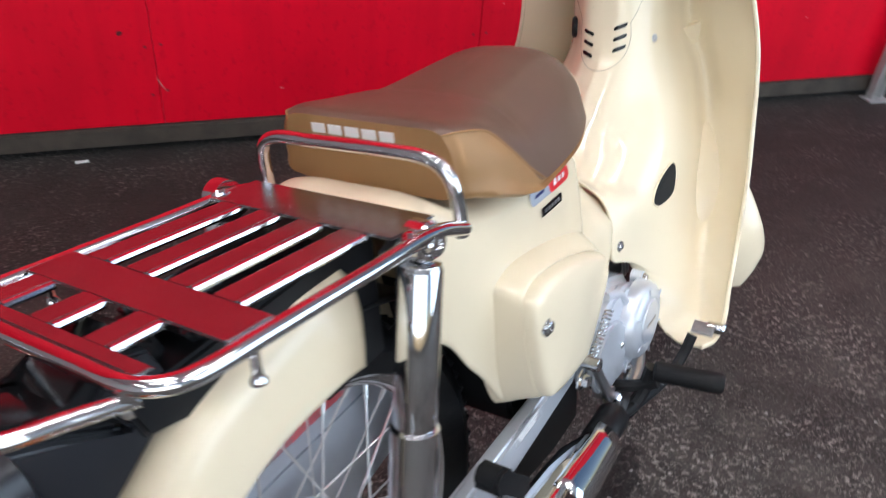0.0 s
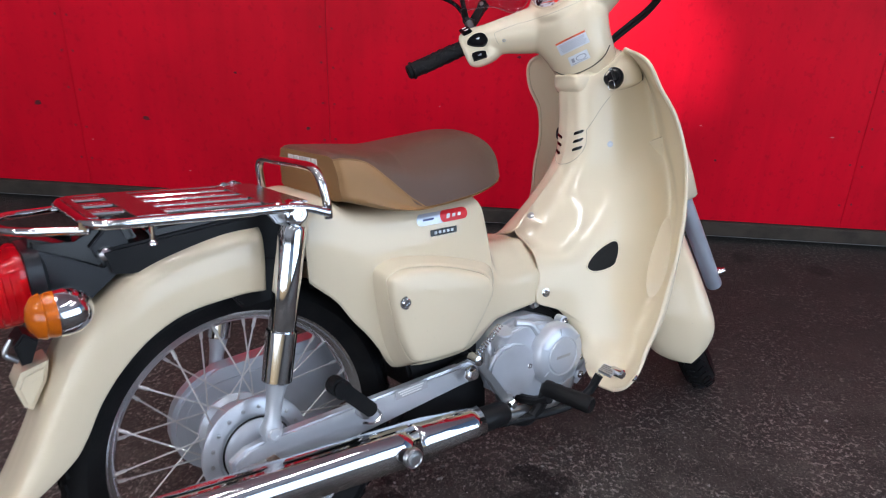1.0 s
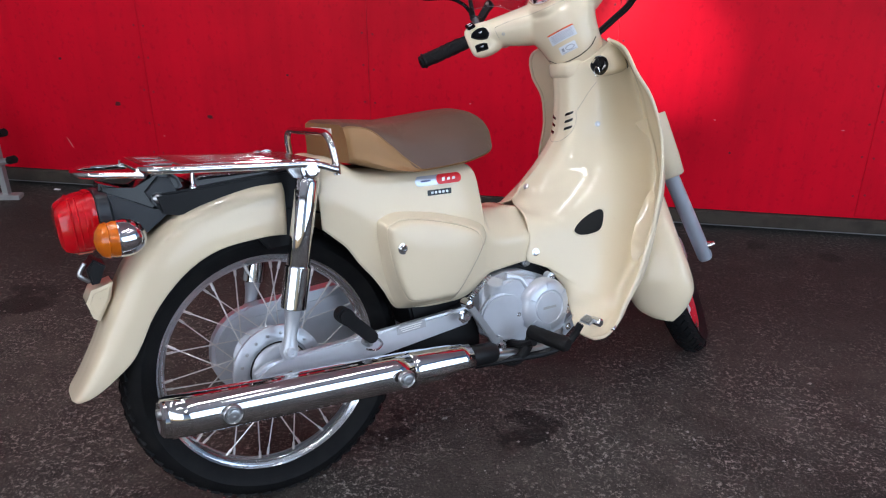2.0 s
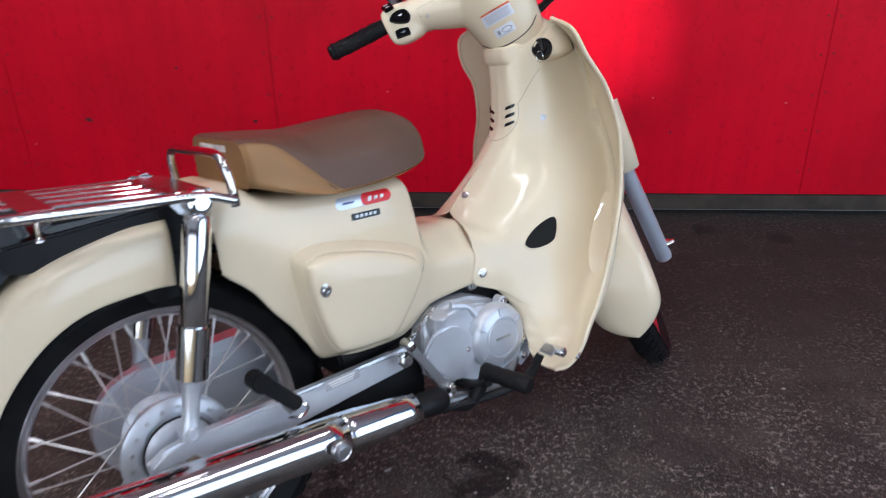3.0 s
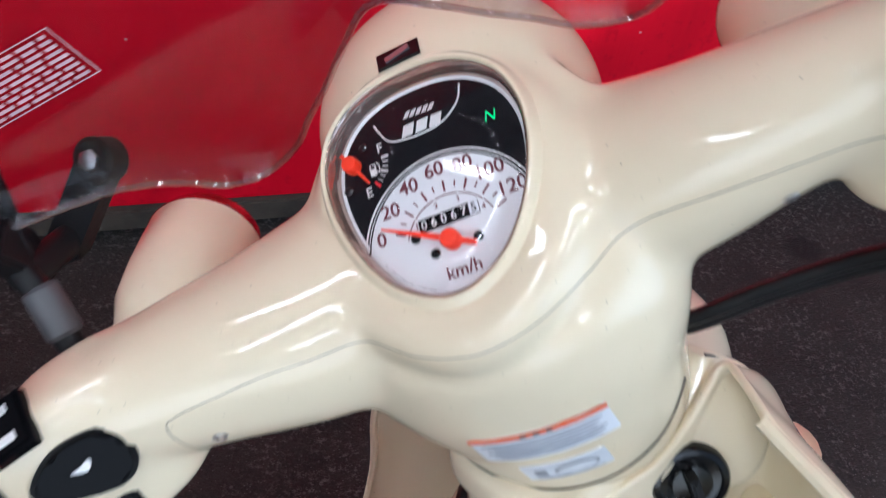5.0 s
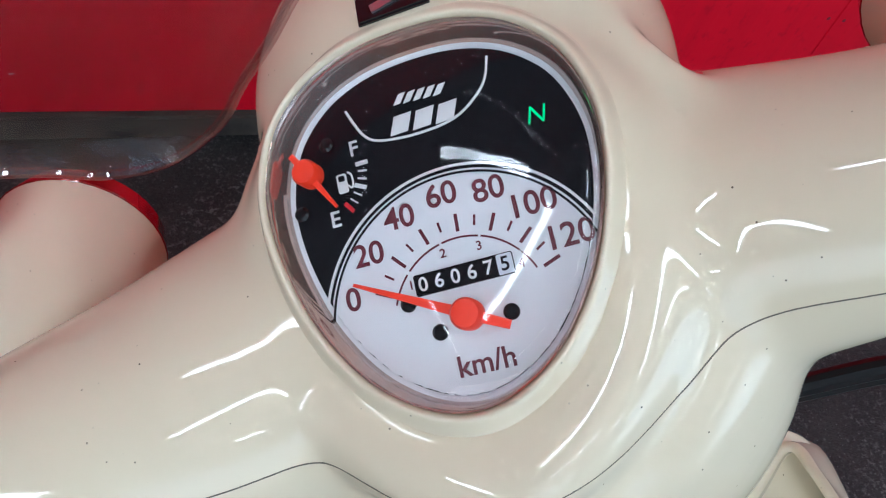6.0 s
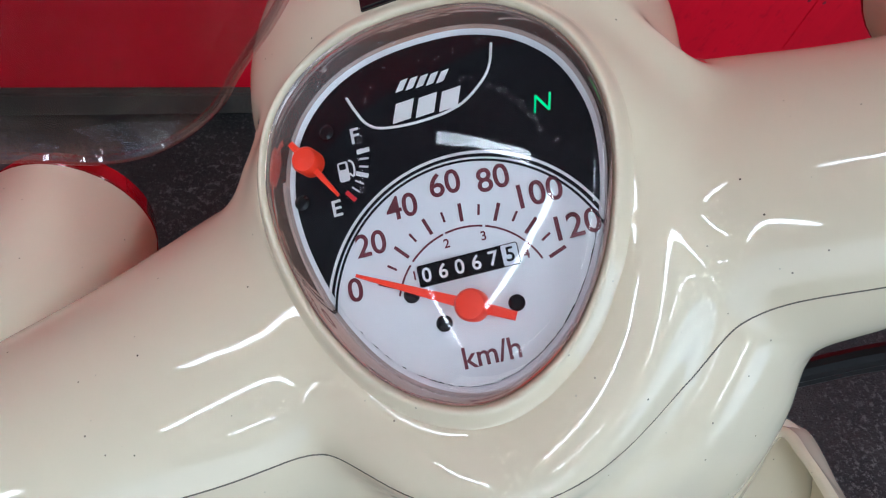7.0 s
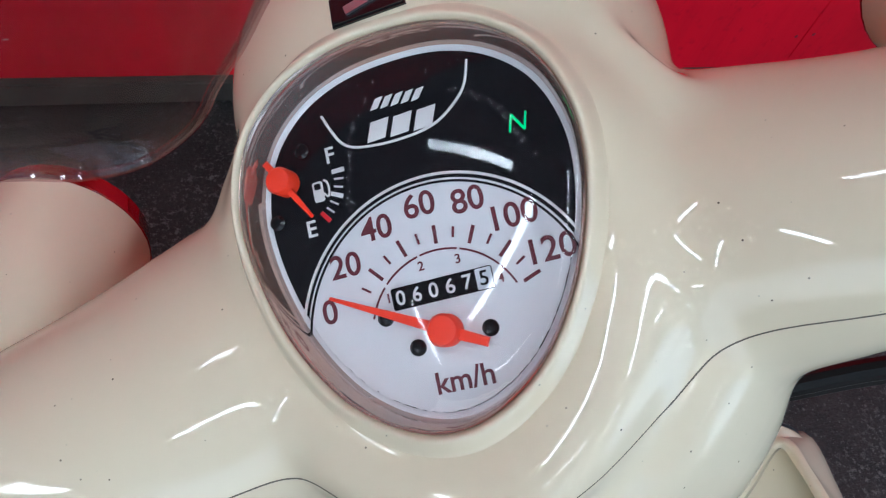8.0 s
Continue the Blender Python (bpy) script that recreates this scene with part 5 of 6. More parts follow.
meter = part("meter_face", on_dial(disc_poly(OUT, .0, .0008)), DIAL_BLACK, bars, "black and white speedometer face", smooth=False)
part("bezel", barred(grid([ring(1.0, .0), ring(.985, .0005), ring(1.0, .006), ring(1.02, .011), ring(1.036, .0118), ring(1.045, .0095)], True)), BEZEL_GLOW, bars, "bezel ring with its copper glow painted in", edge=60)
part("inner_ring", barred(grid([ring(1.0, .0012), ring(.955, .0012), ring(.955, .0006)], True)), DIAL_WHITE, bars, edge=0)
dome = part("meter_lens", barred(grid([ring(k, h) for k, h in ((1.035, .0115), (.99, .0135), (.9, .0152), (.75, .0170), (.55, .0185), (.3, .0195), (.02, .0198))], True)), CLEAR, bars, "clear domed lens", edge=0)
dome.visible_shadow = False
# rounded lip of the cover round the lens
fall = []
for u, v in OUT:
    q = BARS.ray_cast(HB @ MET @ Vector((u * 1.17, -.008 + (v + .008) * 1.17, .06)), HB.to_3x3() @ MET.to_3x3() @ Vector((0, 0, -1)))[0]
    fall.append((INV @ q).z if q else .004)
fall = np.array(fall)
for _ in range(6):
    fall = (np.roll(fall, 1) + fall * 2 + np.roll(fall, -1)) / 4


def lip_ring(k, h, share):
    """share: how far the ring has come down from the lip to the skin around it."""
    return [MET @ Vector((u * k, -.008 + (v + .008) * k, h * (1 - share) + (f - .0004) * share)) for (u, v), f in zip(OUT, fall)]


part("meter_collar", barred(grid([lip_ring(*r) for r in ((1.036, .004, 0), (1.038, .0098, 0), (1.043, .0114, 0), (1.053, .0124, 0), (1.066, .0128, 0), (1.082, .0127, .06), (1.10, .0124, .2), (1.12, .0120, .42), (1.14, .0114, .68), (1.155, .0108, .86), (1.172, .01, 1.03))], True)), CREAM, bars, edge=0)
HU = (.0019, -.0350)


def arc(r0, r1, a0, a1, n=48, c=HU):
    a = np.radians(np.linspace(a0, a1, n))
    return [(c[0] + r1 * math.cos(t), c[1] + r1 * math.sin(t)) for t in a] + [(c[0] + r0 * math.cos(t), c[1] + r0 * math.sin(t)) for t in reversed(a)]


def inside(pt, k=.955):
    u, v = pt[0] / k, -.008 + (pt[1] + .008) / k
    best = False
    for i in range(len(OUT)):
        (x1, y1), (x2, y2) = OUT[i], OUT[i - 1]
        if (y1 > v) != (y2 > v) and u < (x2 - x1) * (v - y1) / (y2 - y1) + x1:
            best = not best
    return best


def white_fan(rmax):
    pts = []
    for a in np.linspace(0, 2 * math.pi, 160, endpoint=False):
        r = rmax
        while r > .001 and not inside((HU[0] + r * math.cos(a), HU[1] + r * math.sin(a))):
            r -= .0004
        pts.append((HU[0] + r * math.cos(a), HU[1] + r * math.sin(a)))
    return pts


part("speed_dial", on_dial(disc_poly(white_fan(.0392), .001)), DIAL_WHITE, meter, smooth=False)
part("dial_ring", on_dial(disc_poly(arc(.0402, .0409, 14, 170), .001)), WHITE, meter, smooth=False)
part("dial_ring", on_dial(disc_poly(arc(.0380, .0386, 14, 170), .0015, .0002)), DIAL_BLACK, meter, smooth=False)


def write(body, size, at, turn=0.0, h=.0016, material=MAROON, shear=0.0, name="numeral"):
    cu = bpy.data.curves.new("text", "FONT")
    cu.body, cu.size, cu.align_x, cu.align_y, cu.shear, cu.extrude, cu.offset = body, size, "CENTER", "CENTER", shear, .0001, (-size * .01 if body == "N" else size * .012)
    ob = bpy.data.objects.new("text", cu)
    scene.collection.objects.link(ob)
    dgx = bpy.context.evaluated_depsgraph_get()
    me = bpy.data.meshes.new_from_object(ob.evaluated_get(dgx))
    bpy.data.objects.remove(ob)
    b = bmesh.new()
    b.from_mesh(me)
    b.transform(HB @ MET @ Matrix.Translation((at[0], at[1], h)) @ Matrix.Rotation(radians(turn), 4, "Z"))
    return part(name, b, material, meter, smooth=False)


for i, word in enumerate(("0", "20", "40", "60", "80", "100", "120")):
    a = radians(160.2 - i * 22.6)
    write(word, .0089, (HU[0] + (.0332 - .0011 * (i > 4)) * math.cos(a), HU[1] + .0332 * math.sin(a)))
for i in range(13):
    a = radians(154.5 - i * 11.2)
    r0, r1, w = (.0224, .0272, .0009) if i % 2 == 0 else (.0236, .0264, .0006)
    m = Matrix.Rotation(a, 4, "Z")
    c = Vector((HU[0], HU[1], 0)) + m @ Vector(((r0 + r1) / 2, 0, .0015))
    part("tick", on_dial(box((r1 - r0, w, .0003), Matrix.Translation(c) @ m)), MAROON, meter, smooth=False)
for a0, a1 in ((160, 136), (133, 103), (101, 73), (71, 40), (38, 22)):
    part("gear_arc", on_dial(disc_poly(arc(.0205, .0210, a0, a1, 16), .0015, .0002)), MAROON, meter, smooth=False)
for i, a in enumerate((141, 103, 72, 33)):
    write(str(i + 1), .0034, (HU[0] + .0186 * math.cos(radians(a)), HU[1] + .0180 * math.sin(radians(a))))
odo = part("odometer", on_dial(slab(rect(.0272, .0058, .0004, 2, .0021, -.0243), .0014, .0022, plane=Matrix())), GLOSS_BLACK, meter, "odometer window", smooth=False)
for i, ch in enumerate("060675"):
    write(ch, .0053, (.0021 - .0112 + i * .0045, -.0244), 0, .0024, WHITE if i < 5 else DIAL_BLACK, name="digit")
    if i == 5:
        part("tenth_wheel", on_dial(slab(rect(.0042, .0054, .0003, 2, .0021 - .0112 + i * .0045, -.0243), .0021, .00235, plane=Matrix())), STICK, odo, smooth=False)
write("km/h", .0078, (.0030, -.0478))
write("F", .0062, (-.0211, .0180), 0, .0016, WHITE)
write("E", .0064, (-.0301, -.0005), 0, .0016, WHITE)
write("N", .0070, (.0300, .0122), -4, .0016, GREEN, .2, name="neutral_letter")
# maker's word mark, as plain slanted bars in a curved frame
for bx, by, bw, bh in [(-.0052 + i * .0029, .0282 - i * .0002, .0021, .0028) for i in range(5)] + [(-.0062 + i * .0066, .0210 - i * .0002, .0052, .0052) for i in range(3)]:
    part("word_bar", on_dial(slab([(bx - bw / 2 - .001, by - bh / 2), (bx + bw / 2 - .001, by - bh / 2 + .0002), (bx + bw / 2 + .001, by + bh / 2 + .0002), (bx - bw / 2 + .001, by + bh / 2)], .0014, .0017, plane=Matrix())), WHITE, meter, smooth=False)
part("mark_frame", on_dial(tube([(-.0213, .0295, .0015), (-.0195, .0250, .0015), (-.0172, .0208, .0015), (-.0138, .0184, .0015), (-.0070, .0172, .0015), (0, .0170, .0015), (.0060, .0175, .0015), (.0112, .0192, .0015), (.0167, .0232, .0015), (.0195, .0270, .0015), (.0212, .0325, .0015)], .0004, 6, 60)), WHITE, meter)
for i in range(7):
    a = radians(0 - i * 9)
    q = (-.0338 + .0142 * math.cos(a), .0135 + .0142 * math.sin(a))
    part("fuel_tick", on_dial(box((.0036 if i % 3 == 0 else .0026, .0012 if i % 3 == 0 else .0005, .0003), pose(q[0], q[1], .0015, 0, 0, math.degrees(a)))), RED if i == 6 else WHITE, meter, smooth=False)
pump = part("pump_sign", on_dial(slab(rect(.0030, .0056, .0004, 2, -.0262, .0092), .0014, .0016, plane=Matrix())), WHITE, meter, smooth=False)
part("pump_window", on_dial(slab(rect(.0018, .0016, .0002, 2, -.0262, .0106), .0016, .0018, plane=Matrix())), DIAL_BLACK, pump, smooth=False)
part("pump_hose", on_dial(tube([(-.0246, .0083, .0016), (-.0236, .0073, .0016), (-.0230, .0088, .0016), (-.0232, .0110, .0016), (-.0242, .0120, .0016)], .0003, 5, 16)), WHITE, pump)


def needle(hub, tip, tail_, r, name, w=.002):
    hu, tp, tl = Vector((*hub, .0055)), Vector((*tip, .0050)), Vector((*tail_, .0055))
    d = (tp - hu).normalized()
    s = Vector((-d.y, d.x, 0))
    b = slab([tuple((tl + s * w * .8).xy), tuple((tl - s * w * .8).xy), tuple((hu - s * w).xy), tuple((tp - s * .00045).xy), tuple((tp + s * .00045).xy), tuple((hu + s * w).xy)], .0048, .0058, .0003, Matrix())
    lathe([(r, .0022), (r, .0072), (r * .85, .0082), (.0002, .0084)], (hub[0], hub[1], 0), (0, 0, 1), 24, b)
    return part(name, on_dial(b), NEEDLE, bars, "orange needle")


needle((.0014, -.0350), (-.0272, -.0203), (.0118, -.0402), .0042, "speed_needle", .0015)
needle((-.0345, .0136), (-.0276, .0020), (-.0385, .0200), .0038, "fuel_needle", .0011)
for q in ((-.0073, -.0376), (.0122, -.0367), (-.0143, -.0284), (-.0395, .0038), (-.0288, .0215)):
    part("dial_screw", on_dial(lathe([(.0022, .001), (.0022, .002), (.0014, .0027), (.0002, .0028)], (q[0], q[1], 0), (0, 0, 1), 14)), GLOSS_BLACK, meter)

# grips, switches, mirrors, levers, signals
for sgn in (1, -1):
    g0, g1 = Vector((.757 + (.025 if sgn < 0 else 0), sgn * .205, .953)), Vector((.692 + (.038 if sgn < 0 else 0), sgn * .320, .949))
    gd, gl = (g1 - g0).normalized(), (g1 - g0).length
    pf = [(.012, -.004), (.0175, -.002), (.0178, .004), (.0155, .008)]
    for i in range(14):
        t = .012 + i * .0075
        pf += [(.0158, t), (.0162, t + .0030), (.0156, t + .0052)]
    pf += [(.0158, gl * .9), (.0185, gl * .905), (.0185, gl * .93), (.0150, gl * .94), (.0145, gl * .985), (.0120, gl), (.0060, gl), (.0055, gl - .003), (.0003, gl - .003)]
    grip = part("grip", barred(lathe(pf, g0, gd, 28)), RUBBER, bars, "black ribbed rubber grip")
    for k in range(5):
        a0 = k * 1.2
        part("grip_rib", barred(tube([g0 + gd * (.02 + .085 * t) + (basis((0, 0, 0), gd) @ Vector((math.cos(a0 + 1.3 * math.sin(t * 6)) * .0163, math.sin(a0 + 1.3 * math.sin(t * 6)) * .0163, 0))) for t in np.linspace(0, 1, 14)], .0011, 5, 40)), RUBBER, grip)

SWITCH = mat("switch_black", (0.005, 0.005, 0.006), 0.16)
SWITCH.node_tree.nodes["Principled BSDF"].inputs["Specular IOR Level"].default_value = .06
usw = (.41, -.43, .80)
HORN = [(-.0205, -.012), (-.013, .006), (.005, .0165), (.0165, .014), (.0222, .003), (.020, -.0075), (.010, -.013), (-.008, -.016)]
TURN = [(-.0155, .002), (.0075, .0128), (.0115, .0105), (.0160, .0015), (.0135, -.0010), (-.007, -.0125), (-.0105, -.0115)]
for nm, ctr, dsw, out, hgt in (("horn_button", (.574, .071, .9875), (.853, .494, -.169), HORN, .0032), ("turn_switch", (.576, .0787, .9666), (.835, .502, -.224), TURN, .0020)):
    out = crom(out, 40, True)
    way = (HB.to_3x3() @ Vector(dsw)).normalized()
    seat_q = cast(BARS, HB @ Vector(ctr) - way * .05, way)[0]
    upw = HB.to_3x3() @ Vector(usw)
    m_sw = basis(seat_q, -way, way.cross(upw))
    big_b = nm == "horn_button"
    part("button_surround", slab([tuple(p) for p in out * .97], -.008, .0026, .0008, m_sw), RUBBER, bars, edge=50)
    sw = part(nm, slab([tuple(p) for p in out * (.86 if big_b else .92)], -.006, .0056 if big_b else .0040, .0016, m_sw, seg=3), SWITCH, bars, "black horn button" if big_b else "black switch", edge=50)
    part("sign_mark", slab([tuple(p) for p in crom([(-.004, -.002), (-.001, .0005), (.002, .004), (.0035, .003), (.0025, -.001)], 16, True)], .0056 if big_b else .0040, .0060 if big_b else .0044, plane=m_sw), GREY_INK if not big_b else WHITE, sw, smooth=False)
dq, dn, _, _ = BARS.find_nearest(HB @ Vector((.748, .187, .981)))
dm = part("dimmer_switch", box((.020, .026, .008), basis(dq + dn * .0005, dn, HB.to_3x3() @ Vector((-.5, 1, 0))), .002), SWITCH, bars, "black switch")
m_dm = basis(dq + dn * .0005, dn, HB.to_3x3() @ Vector((-.5, 1, 0)))
for k in (-.0065, .0065):
    part("sign_mark", box((.008, .0038, .0006), m_dm @ Matrix.Translation((0, k, .0043)), .0002), WHITE, dm, smooth=False)
SIGNAL_RED = mat("orange_red_lens", (0.22, 0.008, 0.006), 0.12, coat=0.4)
for sgn in (1, -1):
    ax_, rim = Vector((1, 0, .02)), Vector((.890, sgn * .161, .956))
    sig = part("front_signal", barred(lathe([(.0004, -.080), (.014, -.078), (.023, -.070), (.0285, -.055), (.0310, -.035), (.0322, -.015), (.0326, .0), (.0328, .0035)], rim, ax_, 40)), CREAM_PLASTIC, bars, "cream turn signal body")
    part("lens", barred(lathe([(.0322, .0030), (.0331, .0042), (.0300, .014), (.019, .021), (.0004, .023)], rim, ax_, 40)), SIGNAL_RED, sig, "orange-red lens")
    # mirror
    base = Vector((.800, sgn * .187, .974))
    mir = part("mirror_stem", barred(tube([base, base + Vector((.010, sgn * .002, .028)), base + Vector((.016, sgn * .006, .050))], .0066, 14)), BLACK, bars, "black mirror stem")
    part("lock_nut", barred(lathe([(.007, 0), (.0085, .002), (.0085, .024), (.007, .026)], base + Vector((.003, 0, .008)), (.36, .07 * sgn, .93), 18)), mat("dull_grey", (0.08, 0.08, 0.085), 0.5), mir)
    p0 = base + Vector((.016, sgn * .006, .050))
    part("mirror_arm", barred(tube([p0, p0 + Vector((.002, sgn * .010, .030)), p0 + Vector((-.008, sgn * .035, .058)), p0 + Vector((-.025, sgn * .09, .085)), p0 + Vector((-.035, sgn * .13, .125)), p0 + Vector((-.04, sgn * .135, .155))], .0045, 10, 50)), GLOSS_BLACK, mir)
    hc = p0 + Vector((-.035, sgn * .15, .19))
    part("mirror_shell", barred(lathe([(.0003, .026), (.03, .024), (.048, .014), (.052, .002), (.050, 0)], hc, (1, 0, .05), 40)), BLACK, mir)
    part("mirror_glass", barred(lathe([(.0003, -.0012), (.049, -.0008), (.0495, .001)], hc, (1, 0, .05), 40)), mat("mirror_silver", (0.9, 0.9, 0.9), 0.01, metal=1), mir)
    # wind screen clamp and arm
    br = part("screen_bracket", barred(slab([(-.018, -.020), (.014, -.016), (.020, .004), (.010, .022), (-.002, .020)], -.007, .006, .002, basis(p0 + Vector((.002, 0, -.004)), (-.3, sgn, .1), (.9, 0, .3)))), BLACK, bars, "black screen bracket", edge=40)
    part("bracket_rod", barred(tube([p0 + Vector((-.006, 0, -.03)), p0 + Vector((.03, -sgn * .004, .05)), p0 + Vector((.045, -sgn * .006, .10))], .0055, 10)), BLACK, br)
    nut = Vector((.864, sgn * .157, 1.033))
    mb = basis(nut, (-.88, 0, .47), (0, 1, 0))
    pl = mb.inverted() @ p0
    part("bracket_arm", barred(slab(pill(0, 0, .0102, pl.x, pl.y, .0095), -.0055, .0035, .0022, mb)), BLACK, br, edge=40)
    part("arm_root", barred(tube([p0 + Vector((-.004, 0, -.012)), mb @ Vector((pl.x * .92, pl.y * .92, -.002))], .008, 12)), BLACK, br)
    part("arm_end", barred(lathe([(.0112, -.007), (.0112, .005), (.009, .007), (.0004, .007)], nut, (-.88, 0, .47), 24)), RUBBER, br)
    part("arm_screw", barred(lathe([(.0052, .005), (.0052, .009), (.0035, .010), (.0003, .010)], nut, (-.88, 0, .47), 6)), STEEL, br)
# front brake lever and cables on the right
part("brake_lever", barred(tube([(.79, -.19, .945), (.835, -.215, .950), (.845, -.25, .946), (.815, -.31, .935), (.80, -.345, .930)], .0060, 10, 50)), ALU, bars, "silver brake lever")
part("throttle_switch", patch_on(BARS, rect(.018, .012, .002), (.60, -.187, 1.02), (.86, 0, -.5), (.5, 0, .86), .0018, HB), SWITCH, bars)
RUN = [(.774, -.215, .906), (.800, -.188, .880), (.824, -.152, .865), (.834, -.113, .856), (.840, -.075, .847), (.852, -.045, .840)]
part("cable", barred(tube(RUN, .0040, 10, 60)), BLACK, bars, "black control cable")
part("cable", barred(tube([(x_ + .003, y_, z_ - .0074) for x_, y_, z_ in RUN], .0040, 10, 60)), BLACK, bars)
part("cable_boot", barred(tube([(.771, -.220, .908), (.790, -.199, .889), (.808, -.176, .874)], .0062, 12, 20)), RUBBER, bars)

# wind screen: a clear curved sheet with a cut-out over the lamp
SCR = [(0, 1.046), (.022, 1.033), (.040, 1.019), (.056, 1.008), (.070, .997), (.085, .991), (.099, .990), (.112, .996), (.122, 1.007), (.136, 1.018), (.156, 1.026), (.20, 1.036)]
rows = []
for k in range(10):
    row = []
    full = [(-y, z) for y, z in reversed(SCR[1:])] + SCR
    for y, z in crom(full, 60):
        zz = z + (1.33 - z) * k / 9
        row.append((.882 - (zz - 1.0) * .50 - 1.2 * y * y, y, zz))
    rows.append(row)
screen = thick(part("wind_screen", barred(grid(rows)), clear("clear_acrylic", gloss=.020, tint=(.85, .85, .86), rim=.25), bars, "clear acrylic wind screen", edge=0), .003)
screen.visible_shadow = False
rim_s = [Vector((.882 - (z - 1.0) * .50 - 1.2 * y * y - .0015, y, z - .0008)) for y, z in crom([(-y, z) for y, z in reversed(SCR[1:])] + SCR, 90)]
part("polished_edge", barred(tube([tuple(p) for p in rim_s], .0017, 8, 180)), clear("edge_acrylic", gloss=.16, tint=(.86, .82, .84), rim=.5), screen, "polished lower edge").visible_shadow = False
lab = [[Vector((.882 - (z - 1.0) * .50 - 1.2 * y * y - .003, y, z)) for y in np.linspace(.103, .168, 8)] for z in (1.073, 1.085, 1.0975)]
lb = part("screen_label", barred(grid(lab)), clear("label_film", gloss=.08, tint=(.9, .6, .65)), screen, smooth=False)
PINK = mat("pale_print", (0.62, 0.42, 0.46), 0.7)


def on_screen(y0, y1, z0, z1):
    return barred(grid([[Vector((.882 - (z - 1.0) * .50 - 1.2 * y * y - .0036, y, z)) for y in np.linspace(y0, y1, 6)] for z in (z0, z1)]))


rnd = random.Random(5)
for i in range(9):  # rows of small print, too fine to read
    y = .1065
    while y < .162:
        w_ = rnd.uniform(.003, .009)
        part("print_bar", on_screen(y, min(y + w_, .1650), 1.0750 + i * .0024, 1.0763 + i * .0024), PINK, lb, smooth=False)
        y += w_ + .0016
for y0, y1, z0, z1 in ((.1035, .1675, 1.0733, 1.0738), (.1035, .1675, 1.0968, 1.0973), (.1035, .1040, 1.0733, 1.0973), (.1670, .1675, 1.0733, 1.0973)):
    part("print_border", on_screen(y0, y1, z0, z1), PINK, lb, smooth=False)
# head lamp, lit
hl = barred(lathe([(.066, .0), (.067, .012), (.062, .022), (.045, .030), (.0004, .036)], (.940, 0, .955), (.97, 0, -.1), 48))
part("headlamp", hl, CLEAR, bars, "clear head lamp lens")
HEAD = bike.matrix_world @ HB @ Matrix.Translation((.985, 0, .95))

# ---- marks and fittings on the fixed covers ----
for sgn in (-1, 1):
    d = (0, -sgn, 0)
    hole = [(.714, .433), (.730, .449), (.757, .463), (.786, .471), (.799, .468), (.801, .455), (.794, .434), (.782, .421), (.756, .417), (.728, .420)]
    row = []
    for x, z in crom(hole, 40, True):
        q, nn = cast(SHIELD, (x, sgn * .5, z), d)
        row.append(q + nn * .0012)
    dark = part("air_hole", grid([row, [p + Vector((0, -sgn * .0006, 0)) for p in row]], True, True), mat("hole_dark", (0.006, 0.006, 0.006), 0.9), shield, "dark air hole", smooth=False)
    part("hole_lip", tube([tuple(p) for p in row[::2]], .0016, 6, 80, True), CREAM_PLASTIC, shield)
    for x, z, r in ((.613, .402, .006), (.668, .250, .006)):
        q, nn = cast(SHIELD, (x, sgn * .5, z), d)
        part("screw", bolt(q, nn, r, .004), CHROME, shield)
    q, nn = cast(SHIELD, (.5, sgn * .0785, .660), (1, 0, 0))
    if sgn < 0:
        part("clip", bolt(q, nn, .0045, .002), STEEL, shield)
    # vent slots beside the spine
    for i in range(3):
        sl = [(u + .25 * v, v) for u, v in rect(.0185, .0064, .0028, 4)]
        part("vent_slot", patch_on(SHIELD, [(u, v + u * .32 * sgn * -1) for u, v in sl], (.5, sgn * .0255 - .0160, .6855 - sgn * .005 - i * .0165), (1, 0, 0), (0, 0, 1), .0006, None, 5), GLOSS_BLACK, shield, "dark vent slot", smooth=False)
vent = [(y - .0135, z - .010) for y, z in ((-.041, .705), (-.042, .68), (-.036, .655), (-.020, .640), (0, .636), (.020, .640), (.036, .655), (.042, .68), (.041, .705))]
part("vent_frame", line_on(SHIELD, [(.5, y, z) for y, z in vent], (1, 0, 0), .0004, 0), SEAM_SOFT, shield)
for sgn in (-1, 1):
    part("panel_seam", line_on(SHIELD, [(.5, sgn * .041 - .0135, .695), (.5, sgn * .048 - .012, .708), (.5, sgn * .068, .735), (.5, sgn * .0765, .758)], (1, 0, 0), .0004, 0), SEAM_SOFT, shield)
q, nn = cast(SHIELD, (.672, -.014, .8), (0, 0, -1))
part("step_clip", lathe([(.0075, 0), (.0075, .0015), (.0003, .0025)], q, nn, 12), STEEL, shield)
part("lock_plug", lathe([(.0005, -.004), (.0165, -.004), (.0175, .002), (.015, .005), (.0004, .006)], (.834, .054, .676), (-.35, .93, .05), 28), BLACK, shield, "black round plug")
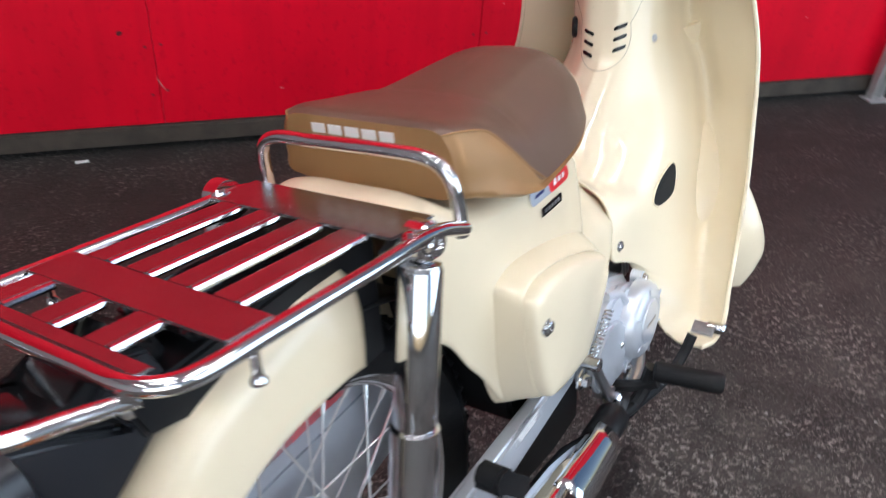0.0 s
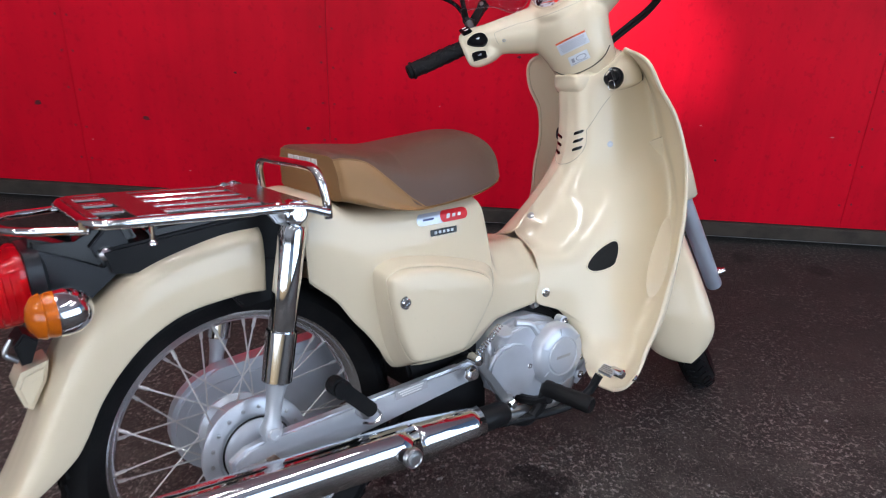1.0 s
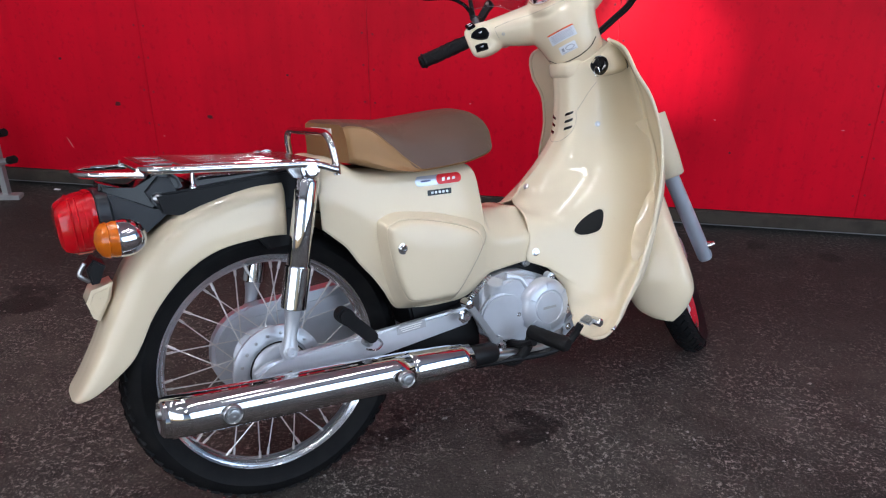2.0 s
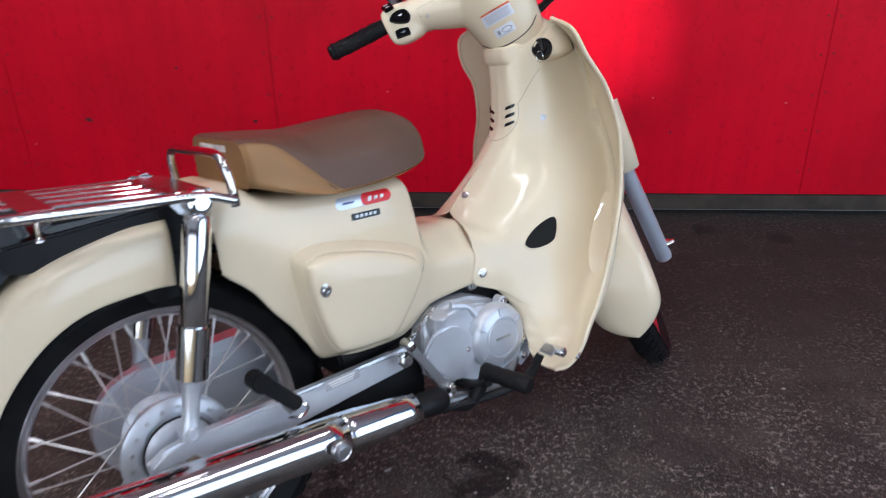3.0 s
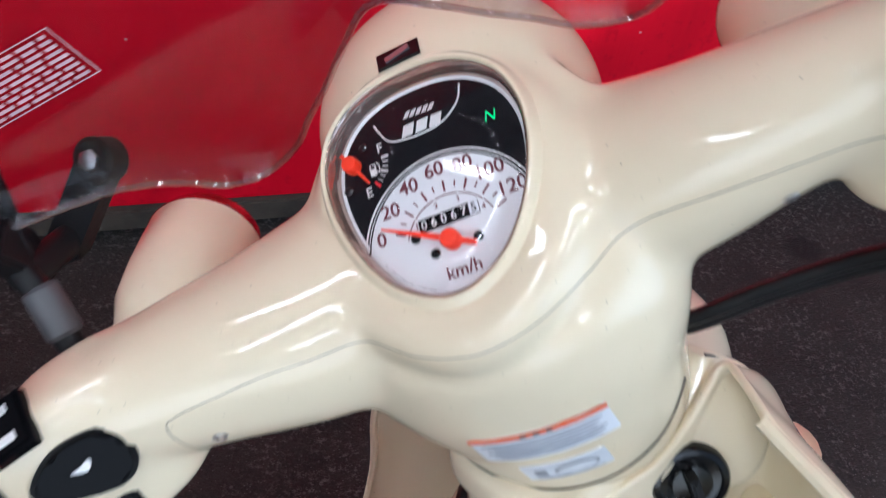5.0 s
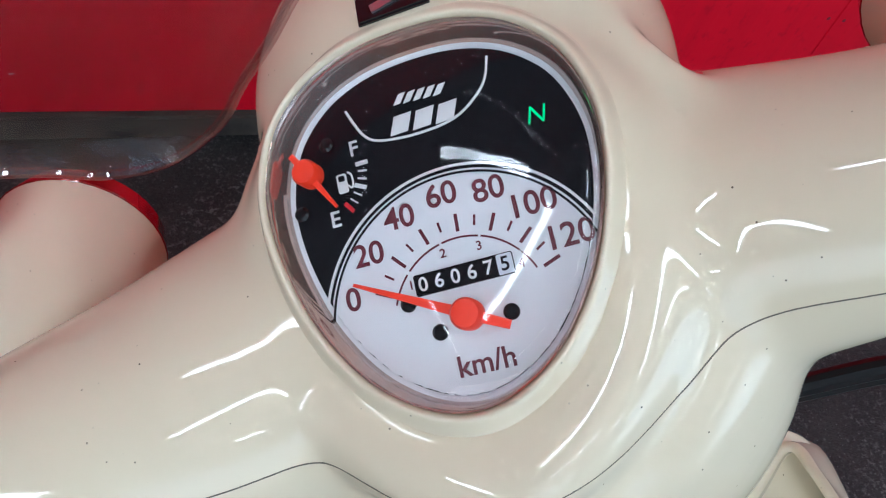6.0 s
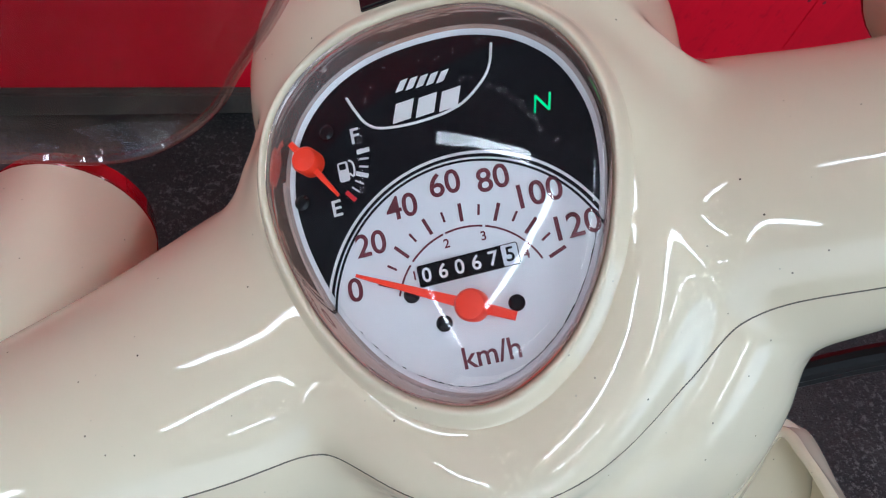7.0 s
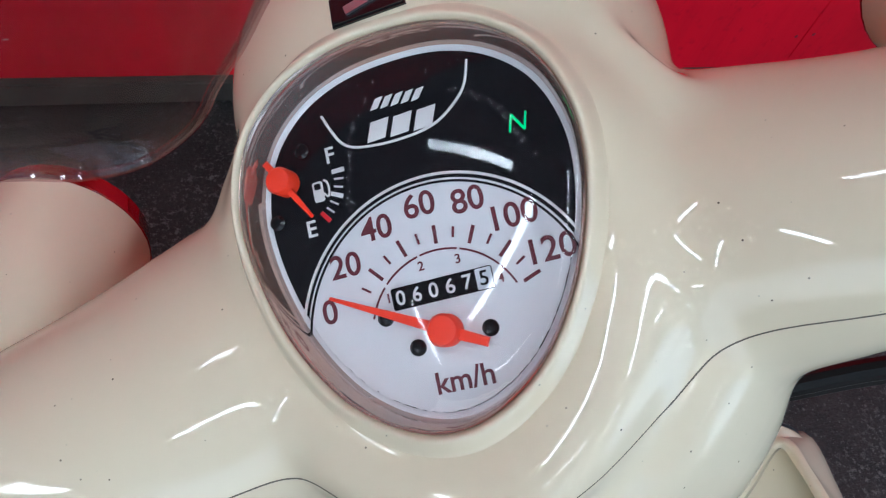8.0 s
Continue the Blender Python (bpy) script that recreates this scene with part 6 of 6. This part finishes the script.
# ignition switch
kp, kn = Vector((.8575, -.0825, .797)), Vector((-.68, -.60, .42)).normalized()
lock = part("ignition_switch", lathe([(.0208, -.02), (.0208, .003), (.0195, .0050), (.0165, .0055), (.0158, .0035), (.0110, .0030), (.0105, .0065), (.0003, .007)], kp, kn, 40), GLOSS_BLACK, bike, "black ignition switch with key")
part("key", box((.020, .005, .012), basis(kp + kn * .013, kn, (0, .4, 1)), .0015), BLACK, lock)
part("key_ring", tube([kp + kn * .016 + Vector((-.006 + .0, .009 * math.cos(a), -.022 + .011 * math.sin(a))) for a in np.linspace(0, 2 * math.pi, 20, endpoint=False)], .0007, 5, 40, True), CHROME, lock)
# collar under the steering neck: it reaches out to the switch and to the wings
COLLAR = [  # rows from below, each from the middle of the back round the switch to the wing
    [(.812, 0, .762), (.816, .03, .762), (.832, .050, .763), (.848, .062, .765), (.868, .074, .767), (.890, .082, .769), (.920, .082, .771), (.938, .081, .774)],
    [(.799, 0, .768), (.804, .032, .768), (.828, .052, .768), (.846, .066, .769), (.872, .086, .771), (.892, .095, .773), (.920, .092, .776), (.940, .0850, .779)],
    [(.789, 0, .780), (.795, .034, .780), (.824, .052, .780), (.845, .067, .780), (.873, .097, .781), (.893, .107, .783), (.922, .101, .786), (.940, .0875, .788)],
    [(.787, 0, .796), (.793, .034, .796), (.823, .052, .797), (.846, .066, .798), (.875, .096, .800), (.895, .105, .802), (.920, .100, .805), (.930, .0860, .808)],
    [(.790, 0, .806), (.796, .034, .806), (.830, .050, .812), (.854, .062, .818), (.880, .084, .824), (.896, .090, .829), (.912, .086, .833), (.912, .0755, .834)],
    [(.800, 0, .810), (.806, .030, .810), (.838, .042, .822), (.862, .051, .832), (.880, .060, .838), (.892, .064, .842), (.901, .066, .846), (.895, .0655, .847)],
    [(.830, 0, .813), (.836, .018, .813), (.856, .028, .826), (.874, .034, .836), (.884, .040, .842), (.891, .045, .847), (.896, .050, .850), (.892, .054, .850)],
]
collar_bm = mirror(loft(COLLAR, 40, 40))
for v in collar_bm.verts:
    v.co.y -= .0125 * max(0, min(1, (.075 - abs(v.co.y)) / .05))
collar = part("steering_collar", facing(collar_bm, (.79, 0, .79), (-1, 0, 0)), CREAM_PLASTIC, shield, kept=True, edge=0)
for sgn in (-1, 1):
    part("collar_gap", tube([(.895, sgn * .0665, .8480), (.912, sgn * .0768, .835), (.930, sgn * .0872, .809), (.9405, sgn * .0888, .788), (.9405, sgn * .0860, .779)], .0009, 6, 40), BLACK, collar)
part("front_cover", mirror(loft([[(.898, .050, .846), (.915, .036, .853), (.926, .016, .857), (.928, 0, .857)], [(.938, .070, .80), (.968, .052, .80), (.985, .025, .80), (.989, 0, .80)], [(.972, .085, .70), (1.0, .062, .70), (1.015, .03, .70), (1.02, 0, .70)]], 24, 16)), CREAM_PLASTIC, shield)

# badges on the centre cover, as plain shapes
SILVER = mat("badge_silver", (0.62, 0.68, 0.78), 0.25, metal=0.4)
BLUE = mat("badge_blue", (0.02, 0.03, 0.12), 0.3)
for sgn in (-1, 1):
    d = (0, -sgn, 0)
    f = -sgn  # reading direction
    org = (.378, sgn * .5, .611)
    bd = part("side_badge", patch_on(BODY, rect(.112, .019, .0092, 6), org, d, (.07, 0, 1), .0012), SILVER, bike, "silver and red oval badge", smooth=False)
    part("badge_field", patch_on(BODY, rect(.062, .019, .0092, 6, cu=.025), org, d, (.07, 0, 1), .0017), RED, bd, smooth=False)
    part("word_bar", patch_on(BODY, [(u + v * .35, v) for u, v in rect(.024, .0034, .001, 2, cu=-.032)], org, d, (.07, 0, 1), .0017, None, 4), BLUE, bd, smooth=False)
    for i in range(3):
        part("word_bar", patch_on(BODY, [(u + v * .35, v) for u, v in rect(.0075, .0075 if i == 0 else .0052, .0015, 3, cu=.011 + i * .0125)], org, d, (.07, 0, 1), .0022, None, 4), WHITE, bd, smooth=False)
    nb = part("name_badge", patch_on(BODY, rect(.058, .0115, .001, 2), (.376, sgn * .5, .586), d, (.07, 0, 1), .0012), GLOSS_BLACK, bike, "small black name plate", smooth=False)
    for i in range(5):
        part("word_bar", patch_on(BODY, rect(.006, .005, .0005, 2, cu=-.018 + i * .009), (.376, sgn * .5, .586), d, (.07, 0, 1), .0017, None, 3), STEEL, nb, smooth=False)

# moulded stay for the plate, on the back of the mudguard
part("plate_stay", slab([(-.262, .528), (-.300, .520), (-.312, .500), (-.306, .470), (-.296, .462), (-.270, .500)], -.034, .034, .006, seg=3), CREAM, bike, edge=50)

# side stand
stand = part("side_stand", tube([(.42, .10, .20), (.43, .16, .12), (.44, .215, .035), (.44, .222, -.03)], .010, 10), BLACK, bike, "black side stand")
part("stand_foot", box((.05, .03, .008), pose(.45, .226, -.040, 11.6, 0, 0), .002), BLACK, stand)

# the lit head lamp throws a patch on the red wall
lamp("headlamp_beam", "SPOT", look(HEAD.translation, (1.02, WALL_Y, .67)), 66, (1.0, 0.97, 0.92), cone=(radians(37), 0.8), soft=0.02)
